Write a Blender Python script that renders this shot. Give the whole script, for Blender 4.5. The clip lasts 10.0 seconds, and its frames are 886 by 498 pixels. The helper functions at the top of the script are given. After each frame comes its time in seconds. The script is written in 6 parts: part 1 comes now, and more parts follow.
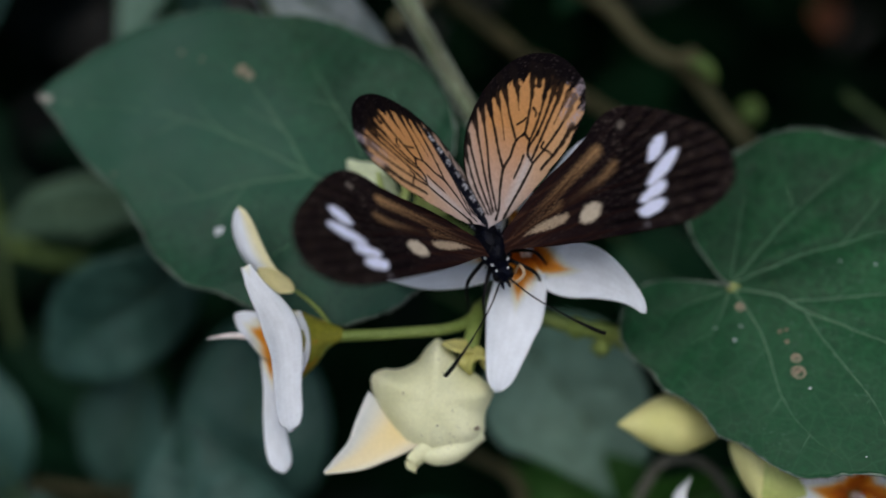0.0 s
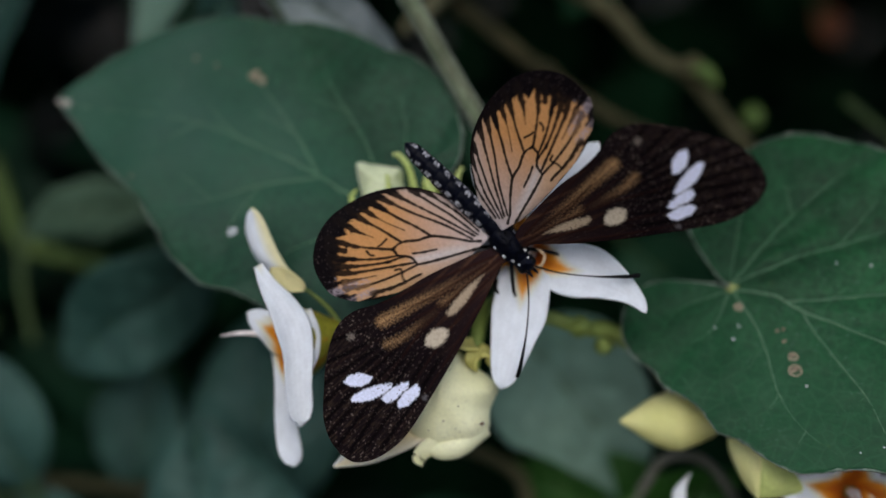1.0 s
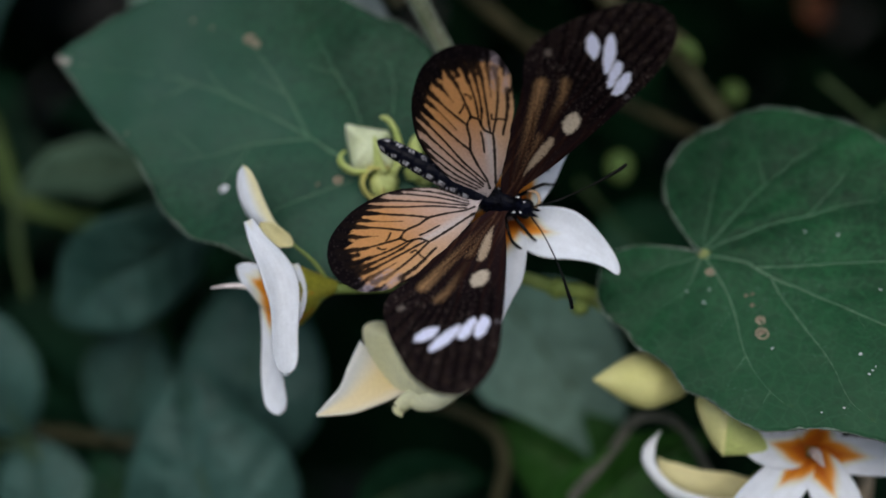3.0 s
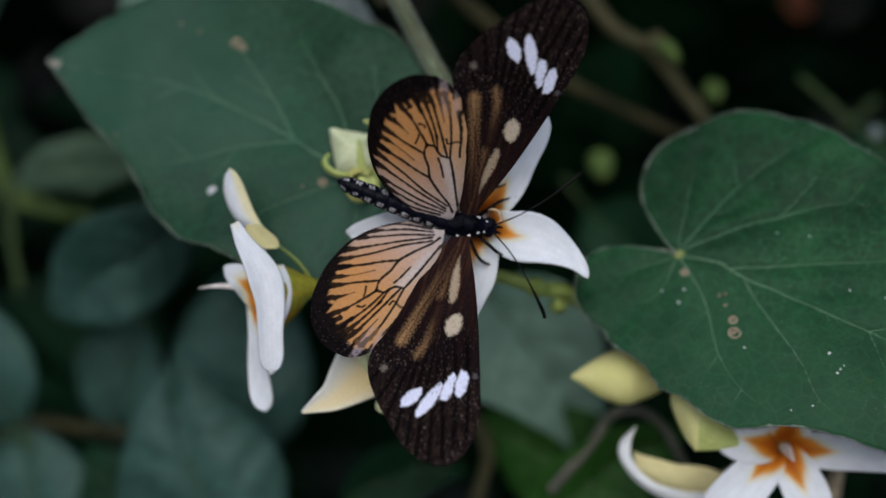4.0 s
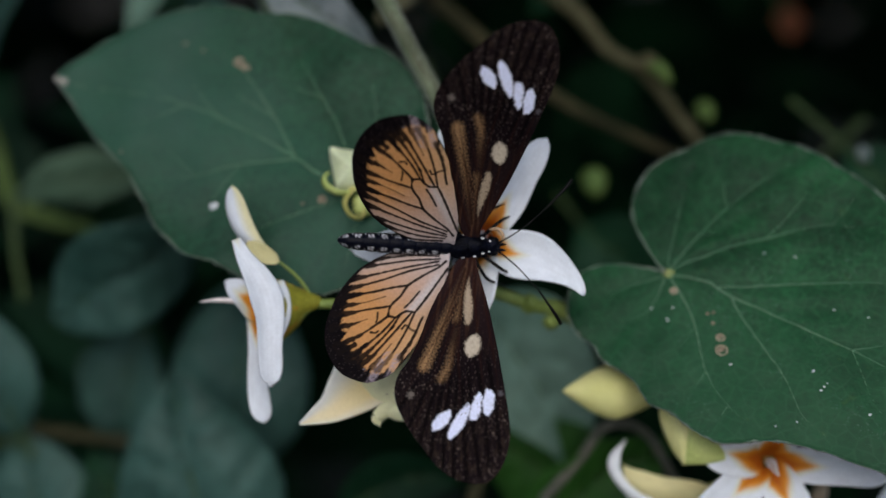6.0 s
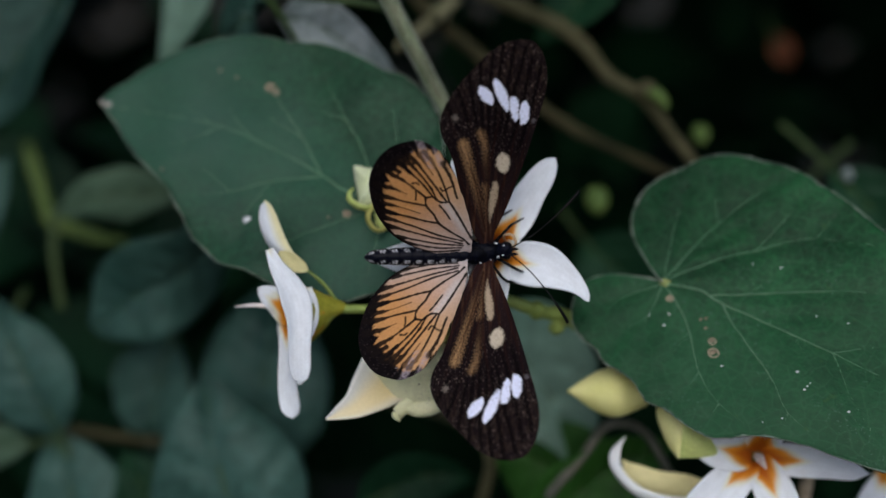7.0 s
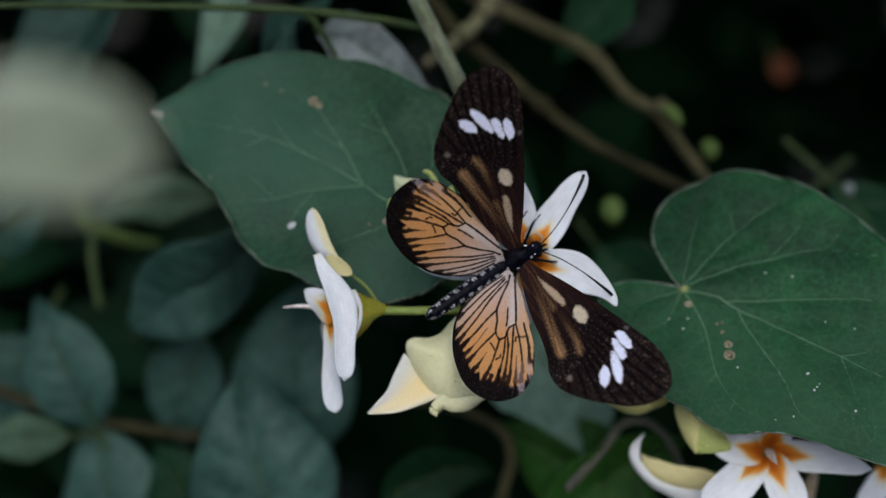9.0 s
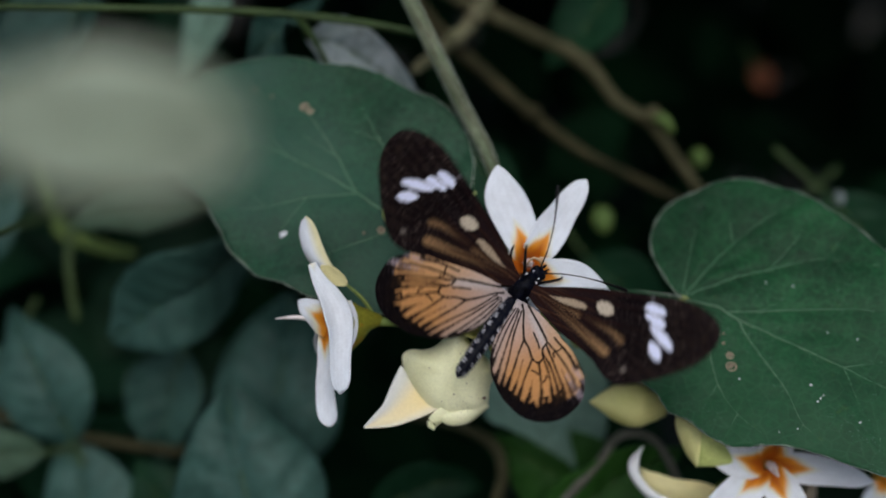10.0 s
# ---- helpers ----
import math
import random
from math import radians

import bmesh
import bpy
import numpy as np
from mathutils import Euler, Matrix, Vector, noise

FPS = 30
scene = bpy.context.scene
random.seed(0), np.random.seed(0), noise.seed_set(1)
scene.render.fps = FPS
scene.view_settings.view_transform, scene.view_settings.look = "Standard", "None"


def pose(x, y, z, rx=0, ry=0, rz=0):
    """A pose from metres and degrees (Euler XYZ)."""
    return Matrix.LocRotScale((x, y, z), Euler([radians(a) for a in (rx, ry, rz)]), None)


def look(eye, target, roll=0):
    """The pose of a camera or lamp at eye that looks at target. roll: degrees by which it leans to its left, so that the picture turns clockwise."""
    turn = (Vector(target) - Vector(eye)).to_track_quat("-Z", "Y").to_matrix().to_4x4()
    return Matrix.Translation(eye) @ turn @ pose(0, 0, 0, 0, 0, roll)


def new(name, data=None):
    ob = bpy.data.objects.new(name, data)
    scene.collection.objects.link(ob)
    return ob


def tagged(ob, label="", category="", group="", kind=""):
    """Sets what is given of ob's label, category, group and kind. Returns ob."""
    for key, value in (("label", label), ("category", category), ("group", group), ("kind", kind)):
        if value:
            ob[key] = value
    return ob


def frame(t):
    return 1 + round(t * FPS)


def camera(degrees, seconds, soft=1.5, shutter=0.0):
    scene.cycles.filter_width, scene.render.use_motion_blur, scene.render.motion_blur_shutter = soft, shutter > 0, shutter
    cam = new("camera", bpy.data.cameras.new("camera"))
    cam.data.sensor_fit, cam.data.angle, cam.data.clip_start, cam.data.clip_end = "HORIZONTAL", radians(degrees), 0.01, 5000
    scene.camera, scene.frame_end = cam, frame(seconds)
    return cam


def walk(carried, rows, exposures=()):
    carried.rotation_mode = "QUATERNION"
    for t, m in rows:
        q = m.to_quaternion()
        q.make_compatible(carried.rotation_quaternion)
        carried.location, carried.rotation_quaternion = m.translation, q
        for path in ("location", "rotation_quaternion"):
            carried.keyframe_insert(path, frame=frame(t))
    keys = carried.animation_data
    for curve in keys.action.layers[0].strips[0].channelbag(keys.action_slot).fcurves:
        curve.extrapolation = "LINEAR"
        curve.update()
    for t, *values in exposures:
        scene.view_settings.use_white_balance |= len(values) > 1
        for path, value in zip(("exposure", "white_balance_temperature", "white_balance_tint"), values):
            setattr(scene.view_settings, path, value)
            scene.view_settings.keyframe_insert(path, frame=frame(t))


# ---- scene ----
import functools

# The place is laid out in millimetres: x to the right, y up and z out of the hedge towards the lens;
# LAY turns that into the world, 0.9 m above the ground, facing 35 degrees down.
LAY = Matrix.Translation((0, 0, 0.9)) @ Matrix.Rotation(radians(55), 4, "X")
MM = 0.001


def lay(x, y, z, rx=0, ry=0, rz=0):
    return LAY @ pose(x * MM, y * MM, z * MM, rx, ry, rz)


def held(x, y, z, a, b, c):
    """The hand-held camera's pose: a place in mm and a turn vector in degrees."""
    v = Vector((radians(a), radians(b), radians(c)))
    turn = Matrix.Rotation(v.length, 4, v.normalized()) if v.length > 1e-9 else Matrix.Identity(4)
    return LAY @ Matrix.Translation((x * MM, y * MM, z * MM)) @ turn


cam = camera(38, 10.0, soft=1.5, shutter=0.36)
# seconds, place in mm and turn in degrees (about the picture's right, up and out)
PATH = [
    (0.0, -5.19, 0.16, 170.68, 1.639, 0.138, -1.672),
    (0.2, -6.31, 0.78, 172.36, 1.589, 0.053, -1.592),
    (0.5, -6.31, 0.70, 174.64, 1.648, 0.119, -1.505),
    (1.0, -4.71, -0.64, 175.64, 1.885, 0.590, -1.478),
    (1.5, -4.12, 1.88, 178.08, 1.440, 0.758, -1.453),
    (2.0, -5.24, 2.30, 179.72, 1.466, 0.475, -1.471),
    (2.2, -5.08, 1.02, 179.91, 1.118, 0.473, -0.846),
    (2.5, -4.50, -2.14, 180.59, 1.299, 0.459, -0.824),
    (2.7, -4.10, -3.59, 181.11, 1.228, 0.455, -0.269),
    (3.8, -2.20, -1.62, 185.61, 0.463, -0.058, -0.196),
    (4.0, -1.52, -0.48, 187.06, 0.053, 0.010, -0.108),
    (4.5, 0.00, 0.00, 188.80, -0.002, 0.001, 0.000),
    (5.0, -1.63, -0.62, 189.29, 0.282, -0.539, 0.028),
    (5.5, -1.38, -0.12, 189.74, 0.231, -0.463, 0.148),
    (6.8, -2.33, 0.15, 204.38, 1.084, 0.301, 0.646),
    (7.0, -3.38, -1.16, 209.17, 1.381, -0.018, 0.604),
    (7.5, -4.92, -2.52, 214.17, 1.721, -0.210, 0.800),
    (7.7, -5.83, -2.60, 215.46, 1.770, -0.137, 0.945),
    (8.0, -6.93, -2.46, 217.61, 1.752, -0.255, 0.967),
    (8.5, -9.51, -1.80, 219.33, 1.654, -0.639, 1.087),
    (9.0, -13.78, -1.27, 223.15, 1.557, -1.156, 1.264),
    (9.5, -12.53, -1.29, 221.26, 1.799, -1.058, 1.442),
    (9.8, -16.67, -1.05, 218.98, 1.837, -2.167, 1.215),
    (10.0, -21.11, -1.39, 217.70, 2.033, -3.261, 1.250),
]
walk(cam, [(t, held(*row)) for t, *row in PATH])

# ---- light ----
SUN_UP, SUN_ROUND = 54, 184
world = bpy.data.worlds.new("sky")
scene.world = world
world.use_nodes = True
wn = world.node_tree
sky = wn.nodes.new("ShaderNodeTexSky")
sky.sky_type, sky.sun_disc = "NISHITA", False
sky.sun_elevation, sky.sun_rotation = radians(SUN_UP), radians(SUN_ROUND)
sky.air_density, sky.dust_density = 1.0, 3.0
wn.links.new(sky.outputs[0], wn.nodes["Background"].inputs[0])
wn.nodes["Background"].inputs[1].default_value = 0.15
lamp = bpy.data.lights.new("sun", "SUN")
lamp.energy, lamp.angle, lamp.color = 1.5, radians(62), (0.94, 1.0, 1.03)
sun = new("sun", lamp)
a, e = radians(SUN_ROUND), radians(SUN_UP)
towards = Vector((math.sin(a) * math.cos(e), math.cos(a) * math.cos(e), math.sin(e)))
sun.matrix_world = look(towards * 5, (0, 0, 0))
scene.view_settings.exposure = 0.15


# ---- materials ----
def material(name):
    m = bpy.data.materials.new(name)
    m.use_nodes = True
    return m, m.node_tree, m.node_tree.nodes["Principled BSDF"]


def add(nt, kind, **values):
    n = nt.nodes.new(kind)
    for key, v in values.items():
        n.inputs[key.replace("_", " ")].default_value = v
    return n


def noise_of(nt, scale, detail=3.0, rough=0.55, space="Object"):
    co = nt.nodes.new("ShaderNodeTexCoord")
    n = add(nt, "ShaderNodeTexNoise", Scale=scale, Detail=detail, Roughness=rough)
    nt.links.new(co.outputs[space], n.inputs["Vector"])
    return n


def ramp(nt, source, stops):
    r = nt.nodes.new("ShaderNodeValToRGB")
    while len(r.color_ramp.elements) < len(stops):
        r.color_ramp.elements.new(0.5)
    for el, (at, col) in zip(r.color_ramp.elements, stops):
        el.position, el.color = at, (*col, 1)
    nt.links.new(source, r.inputs[0])
    return r


def mixed(nt, a, b, fac, kind="MIX"):
    m = nt.nodes.new("ShaderNodeMix")
    m.data_type, m.blend_type = "RGBA", kind
    for socket, value in ((m.inputs[0], fac), (m.inputs[6], a), (m.inputs[7], b)):
        if hasattr(value, "links"):
            nt.links.new(value, socket)
        else:
            socket.default_value = value if isinstance(value, float) else (*value, 1)
    return m.outputs[2]


def bumped(nt, bsdf, source, depth, strength=0.6):
    b = nt.nodes.new("ShaderNodeBump")
    b.inputs["Strength"].default_value, b.inputs["Distance"].default_value = strength, depth
    nt.links.new(source, b.inputs["Height"])
    nt.links.new(b.outputs[0], bsdf.inputs["Normal"])


def through_light(nt, bsdf, colour, share):
    """Mixes in light that passes through a thin blade."""
    t = nt.nodes.new("ShaderNodeBsdfTranslucent")
    m = nt.nodes.new("ShaderNodeMixShader")
    if hasattr(colour, "links"):
        nt.links.new(colour, t.inputs[0])
    else:
        t.inputs[0].default_value = (*colour, 1)
    m.inputs[0].default_value = share
    nt.links.new(bsdf.outputs[0], m.inputs[1])
    nt.links.new(t.outputs[0], m.inputs[2])
    nt.links.new(m.outputs[0], nt.nodes["Material Output"].inputs[0])


def grown(name, dark, light, fine=1500, coarse=120, rough=0.6, bump=0.00005, lets_light=0.0, sheen=0.0, spot=None, gloss=0.25, grain=0.28, patch=None, specks=None, net=None, streak=None, often=0.70):
    """Plant tissue: two scales of mottling, fine relief, some light through it and, if wanted, small stains."""
    m, nt, b = material(name)
    n1, n2 = noise_of(nt, coarse, 4), noise_of(nt, fine, 3)
    c1 = ramp(nt, n1.outputs[0], [(0.3, dark), (0.72, light)]).outputs[0]
    c2 = ramp(nt, n2.outputs[0], [(0.3, (1 - grain,) * 3), (0.7, (1 + 0.7 * grain,) * 3)]).outputs[0]
    col = mixed(nt, c1, c2, 1.0, "MULTIPLY")
    if patch:
        n4 = noise_of(nt, 22, 3, 0.5)
        col = mixed(nt, col, patch, ramp(nt, n4.outputs[0], [(0.42, (0, 0, 0)), (0.68, (0.75, 0.75, 0.75))]).outputs[0])
    if spot:
        n3 = noise_of(nt, 330, 2)
        col = mixed(nt, col, spot, ramp(nt, n3.outputs[0], [(often, (0, 0, 0)), (often + 0.06, (0.55, 0.55, 0.55))]).outputs[0])
    if net:
        # the fine mesh of veins between the ribs
        co = nt.nodes.new("ShaderNodeTexCoord")
        vo = add(nt, "ShaderNodeTexVoronoi", Scale=net[0])
        vo.feature = "DISTANCE_TO_EDGE"
        nt.links.new(co.outputs["Object"], vo.inputs["Vector"])
        line = ramp(nt, vo.outputs["Distance"], [(0.0, (0.3, 0.3, 0.3)), (0.07, (0, 0, 0))]).outputs[0]
        col = mixed(nt, col, net[1], line)
    if specks:
        f, g = noise_of(nt, 2400, 1, 0.4), noise_of(nt, 130, 2)
        dots = ramp(nt, f.outputs[0], [(0.64, (0, 0, 0)), (0.72, (0.9, 0.9, 0.9))]).outputs[0]
        some = ramp(nt, g.outputs[0], [(0.50, (0, 0, 0)), (0.66, (0.8, 0.8, 0.8))]).outputs[0]
        col = mixed(nt, col, specks, mixed(nt, dots, some, 1.0, "MULTIPLY"))
    if streak:
        # long stains along a stem that leans by the given angle
        co, turn = nt.nodes.new("ShaderNodeTexCoord"), nt.nodes.new("ShaderNodeMapping")
        turn.vector_type = "TEXTURE"
        turn.inputs["Rotation"].default_value = (0, 0, radians(streak[0]))
        turn.inputs["Scale"].default_value = (0.016, 0.0011, 0.0011)
        st = add(nt, "ShaderNodeTexNoise", Scale=1.0, Detail=4.0, Roughness=0.6)
        nt.links.new(co.outputs["Object"], turn.inputs["Vector"])
        nt.links.new(turn.outputs[0], st.inputs["Vector"])
        col = mixed(nt, col, streak[1], ramp(nt, st.outputs[0], [(0.46, (0, 0, 0)), (0.66, (0.85, 0.85, 0.85))]).outputs[0])
    nt.links.new(col, b.inputs["Base Color"])
    b.inputs["Roughness"].default_value = rough
    b.inputs["Specular IOR Level"].default_value = gloss
    if sheen:
        b.inputs["Sheen Weight"].default_value, b.inputs["Sheen Roughness"].default_value = sheen, 0.4
        b.inputs["Sheen Tint"].default_value = (0.75, 0.9, 0.85, 1)
    bumped(nt, b, n2.outputs[0], bump)
    if lets_light:
        through_light(nt, b, col, lets_light)
    return m


def patterned(name, rough, lets_light=0.0, flecks=None, bump=0.00003, sheen=0.0, gloss=0.3, grain=0.3):
    """A surface whose own pigment pattern is stored on its points."""
    m, nt, b = material(name)
    at = nt.nodes.new("ShaderNodeAttribute")
    at.attribute_name = "pigment"
    n = noise_of(nt, 2600, 3)
    col = mixed(nt, at.outputs["Color"], ramp(nt, n.outputs[0], [(0.3, (1 - grain,) * 3), (0.7, (1 + 0.7 * grain,) * 3)]).outputs[0], 1.0, "MULTIPLY")
    if flecks:
        f = noise_of(nt, 3200, 1, 0.4)
        g = noise_of(nt, 160, 2)
        dots = ramp(nt, f.outputs[0], [(0.66, (0, 0, 0)), (0.74, (1, 1, 1))]).outputs[0]
        some = ramp(nt, g.outputs[0], [(0.42, (0, 0, 0)), (0.62, (0.8, 0.8, 0.8))]).outputs[0]
        col = mixed(nt, col, flecks, mixed(nt, dots, some, 1.0, "MULTIPLY"))
    nt.links.new(col, b.inputs["Base Color"])
    b.inputs["Roughness"].default_value = rough
    b.inputs["Specular IOR Level"].default_value = gloss
    if sheen:
        b.inputs["Sheen Weight"].default_value = sheen
    bumped(nt, b, n.outputs[0], bump)
    if lets_light:
        through_light(nt, b, col, lets_light)
    return m


LEAF = grown("leaf_blade", (0.0012, 0.021, 0.0065), (0.0095, 0.071, 0.023), 1100, 90, 0.5, 0.0002, 0.05, 0.0, (0.025, 0.07, 0.018), 0.13, 0.42, (0.014, 0.068, 0.029), (0.05, 0.10, 0.07), (420, (0.026, 0.092, 0.042)))
# Like leaf_blade, with greyer and bluer patches.
LEAF_BLUISH = grown("bluish_leaf_blade", (0.0035, 0.027, 0.012), (0.013, 0.071, 0.032), 1100, 60, 0.5, 0.0002, 0.05, 0.0, (0.03, 0.07, 0.03), 0.16, 0.38, (0.032, 0.088, 0.064), (0.06, 0.10, 0.08), (420, (0.026, 0.080, 0.046)))
LEAF_WARM = grown("leaf_warm", (0.012, 0.055, 0.008), (0.030, 0.100, 0.018), 500, 40, 0.5, 0.0001, 0.1, 0.0, None, 0.12)
LEAF_FAR = grown("leaf_far", (0.012, 0.040, 0.032), (0.044, 0.100, 0.084), 500, 60, 0.5, 0.0001, 0.03, 0.0, None, 0.14)
LEAF_PALE = grown("leaf_pale", (0.10, 0.20, 0.15), (0.18, 0.29, 0.23), 500, 40, 0.6, 0.0001, 0.1, 0.1, None, 0.2)
LEAF_DULL = grown("leaf_dull", (0.045, 0.09, 0.055), (0.085, 0.14, 0.095), 500, 40, 0.6, 0.0001, 0.1, 0.0, None, 0.15)
LEAF_NEAR = grown("leaf_near", (0.23, 0.285, 0.20), (0.36, 0.41, 0.32), 300, 40, 0.6, 0.0001, 0.2)
LEAF_GREY = grown("leaf_grey", (0.11, 0.15, 0.15), (0.24, 0.28, 0.29), 600, 90, 0.65, 0.0001, 0.05, 0.3)
# Far below a real leaf's tone: deep shade is put into this colour.
LEAF_DEEP_SHADE = grown("leaf_deep_shade", (0.0005, 0.0050, 0.0018), (0.0030, 0.016, 0.006), 500, 30, 0.65, 0.0001, 0.01, 0.0, None, 0.02)
# Darkened leaf copy: the shade at middle depth is in its colour.
LEAF_HALF_SHADE = grown("leaf_half_shade", (0.003, 0.018, 0.008), (0.012, 0.046, 0.022), 300, 25, 0.5, 0.0001, 0.04, 0.0, None, 0.08)
VEIN = grown("vein", (0.052, 0.128, 0.070), (0.125, 0.215, 0.135), 1500, 200, 0.6, 0.00003, 0.0, 0.0, None, 0.15)
JOINT = grown("leaf_joint", (0.20, 0.24, 0.07), (0.32, 0.34, 0.13), 1500, 300, 0.6)
RIM = grown("leaf_rim", (0.035, 0.07, 0.045), (0.17, 0.21, 0.17), 2500, 260, 0.8, 0.0002, 0.0, 0.3)
DOWN = grown("down", (0.30, 0.34, 0.29), (0.48, 0.50, 0.46), 2500, 260, 0.8, 0.00001, 0.2)
STEM = grown("green_stem", (0.075, 0.11, 0.055), (0.17, 0.20, 0.125), 1800, 150, 0.65, 0.00012, 0.0, 0.4, (0.06, 0.05, 0.04), 0.2, 0.3, None, (0.04, 0.035, 0.03), None, (-62, (0.055, 0.042, 0.03)))
TWIG = grown("brown_twig", (0.012, 0.013, 0.006), (0.048, 0.044, 0.022), 900, 100, 0.8, 0.0002, 0.0, 0.0, None, 0.1)
TWIG_GREY = grown("grey_twig", (0.07, 0.075, 0.06), (0.15, 0.15, 0.125), 900, 100, 0.8, 0.0002, 0.0, 0.0, None, 0.1)
TWIG_TAN = grown("tan_twig", (0.028, 0.029, 0.014), (0.078, 0.074, 0.040), 900, 100, 0.8, 0.0002, 0.0, 0.0, None, 0.1)
NODE = grown("pale_node", (0.10, 0.11, 0.06), (0.19, 0.17, 0.11), 900, 200, 0.8, 0.0002, 0.0, 0.0, None, 0.1)
STALK = grown("flower_stalk", (0.17, 0.24, 0.05), (0.27, 0.34, 0.10), 1500, 150, 0.5, 0.00005, 0.05, 0.0, None, 0.25, 0.15)
# Stalk and bud greens again, darkened: these two colours hold the shade behind.
STALK_SHADED = grown("shaded_stalk", (0.02, 0.042, 0.012), (0.045, 0.078, 0.024), 1500, 150, 0.6)
BUD_SHADED = grown("shaded_bud_skin", (0.05, 0.10, 0.022), (0.10, 0.155, 0.04), 900, 140, 0.6)
BUD = grown("bud_skin", (0.70, 0.70, 0.41), (0.83, 0.83, 0.57), 2600, 110, 0.55, 0.00006, 0.12, 0.0, (0.56, 0.58, 0.36), 0.2, 0.07, None, (0.34, 0.33, 0.20))
BUD_YELLOW = grown("yellow_bud_skin", (0.70, 0.69, 0.26), (0.82, 0.80, 0.40), 2600, 110, 0.5, 0.00003, 0.2, 0.0, None, 0.25, 0.06)
BUD_GREEN = grown("green_bud_skin", (0.40, 0.50, 0.12), (0.64, 0.70, 0.28), 2000, 140, 0.5, 0.00006, 0.15, 0.0, None, 0.25, 0.12)
BUD_YOUNG = grown("young_bud_skin", (0.58, 0.66, 0.38), (0.82, 0.85, 0.66), 2000, 140, 0.5, 0.00006, 0.2, 0.0, None, 0.25, 0.12)
THROAT = grown("throat_skin", (0.22, 0.22, 0.02), (0.40, 0.38, 0.06), 1200, 150, 0.5, 0.00006, 0.2, 0.0, (0.48, 0.17, 0.01), 0.25, 0.2, None, (0.16, 0.10, 0.02), None, None, 0.54)
PETAL = patterned("petal", 0.55, 0.2, None, 0.00004, 0.05, 0.25, 0.05)
PISTIL = grown("pistil", (0.62, 0.54, 0.52), (0.82, 0.76, 0.76), 2500, 400, 0.5)
TONGUE = grown("tongue", (0.40, 0.26, 0.15), (0.55, 0.40, 0.26), 2500, 400, 0.5)
SEPAL = grown("sepal_skin", (0.46, 0.44, 0.10), (0.66, 0.62, 0.24), 1800, 160, 0.5, 0.00005, 0.25, 0.0, None, 0.25, 0.1)
SCAR = grown("dry_scar", (0.13, 0.09, 0.06), (0.29, 0.23, 0.165), 3000, 900, 0.8)
DROP_WHITE = grown("white_speck", (0.45, 0.47, 0.50), (0.7, 0.72, 0.76), 3000, 900, 0.6)
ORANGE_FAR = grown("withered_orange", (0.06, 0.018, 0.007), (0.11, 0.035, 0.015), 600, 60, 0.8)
FOREWING = patterned("forewing_scales", 0.75, 0.03, (0.05, 0.038, 0.034), 0.00004, 0.0, 0.02, 0.15)
HINDWING = patterned("hindwing_scales", 0.7, 0.26, None, 0.00003, 0.0, 0.05, 0.1)
FUR = grown("black_fur", (0.0008, 0.0008, 0.0014), (0.003, 0.004, 0.011), 4000, 700, 0.38, 0.00015, 0.0, 0.0, None, 0.06)
RINGS = patterned("abdomen_scales", 0.38, 0.0, None, 0.00006, 0.0, 0.06, 0.3)
CHITIN = grown("black_chitin", (0.001, 0.001, 0.0014), (0.004, 0.0035, 0.004), 3000, 500, 0.35, 0.00005, 0.0, 0.0, None, 0.1)
SPOT = grown("white_scales", (0.55, 0.55, 0.56), (0.75, 0.75, 0.76), 4000, 900, 0.6)
SOIL = grown("soil", (0.012, 0.010, 0.007), (0.035, 0.028, 0.018), 60, 6, 0.9, 0.01)


# ---- shapes ----
def spline(points, n):
    """n + 1 points along a smooth curve through the given ones (tuples of any length)."""
    p = [np.array(q, float) for q in points]
    if len(p) == 2:
        return [p[0] + (p[1] - p[0]) * i / n for i in range(n + 1)]
    p = [2 * p[0] - p[1]] + p + [2 * p[-1] - p[-2]]
    out = []
    for i in range(n + 1):
        s = i / n * (len(p) - 3)
        k = min(int(s), len(p) - 4)
        t = s - k
        a, b, c, d = p[k : k + 4]
        out.append(0.5 * (2 * b + (c - a) * t + (2 * a - 5 * b + 4 * c - d) * t * t + (3 * b - a - 3 * c + d) * t**3))
    return out


def mesh_of(name, verts, faces, mat, pigment=None, smooth=True):
    me = bpy.data.meshes.new(name)
    me.from_pydata([tuple(float(c) * MM for c in v) for v in verts], [], faces)
    me.materials.append(mat)
    if smooth:
        me.polygons.foreach_set("use_smooth", [True] * len(me.polygons))
    if pigment is not None:
        at = me.attributes.new("pigment", "FLOAT_COLOR", "POINT")
        flat = np.ones((len(verts), 4))
        flat[:, :3] = pigment
        at.data.foreach_set("color", flat.ravel())
    me.update()
    return me


def part(name, me, parent, label="", at=None):
    ob = new(name, me)
    ob.parent = parent
    if at is not None:
        ob.matrix_basis = at
    if label:
        ob["label"] = label
    return ob


def thing(name, at, label, category, group="", kind=""):
    ob = new(name)
    ob.empty_display_size = 0.005
    ob.matrix_basis = at
    return tagged(ob, label, category, group, kind)


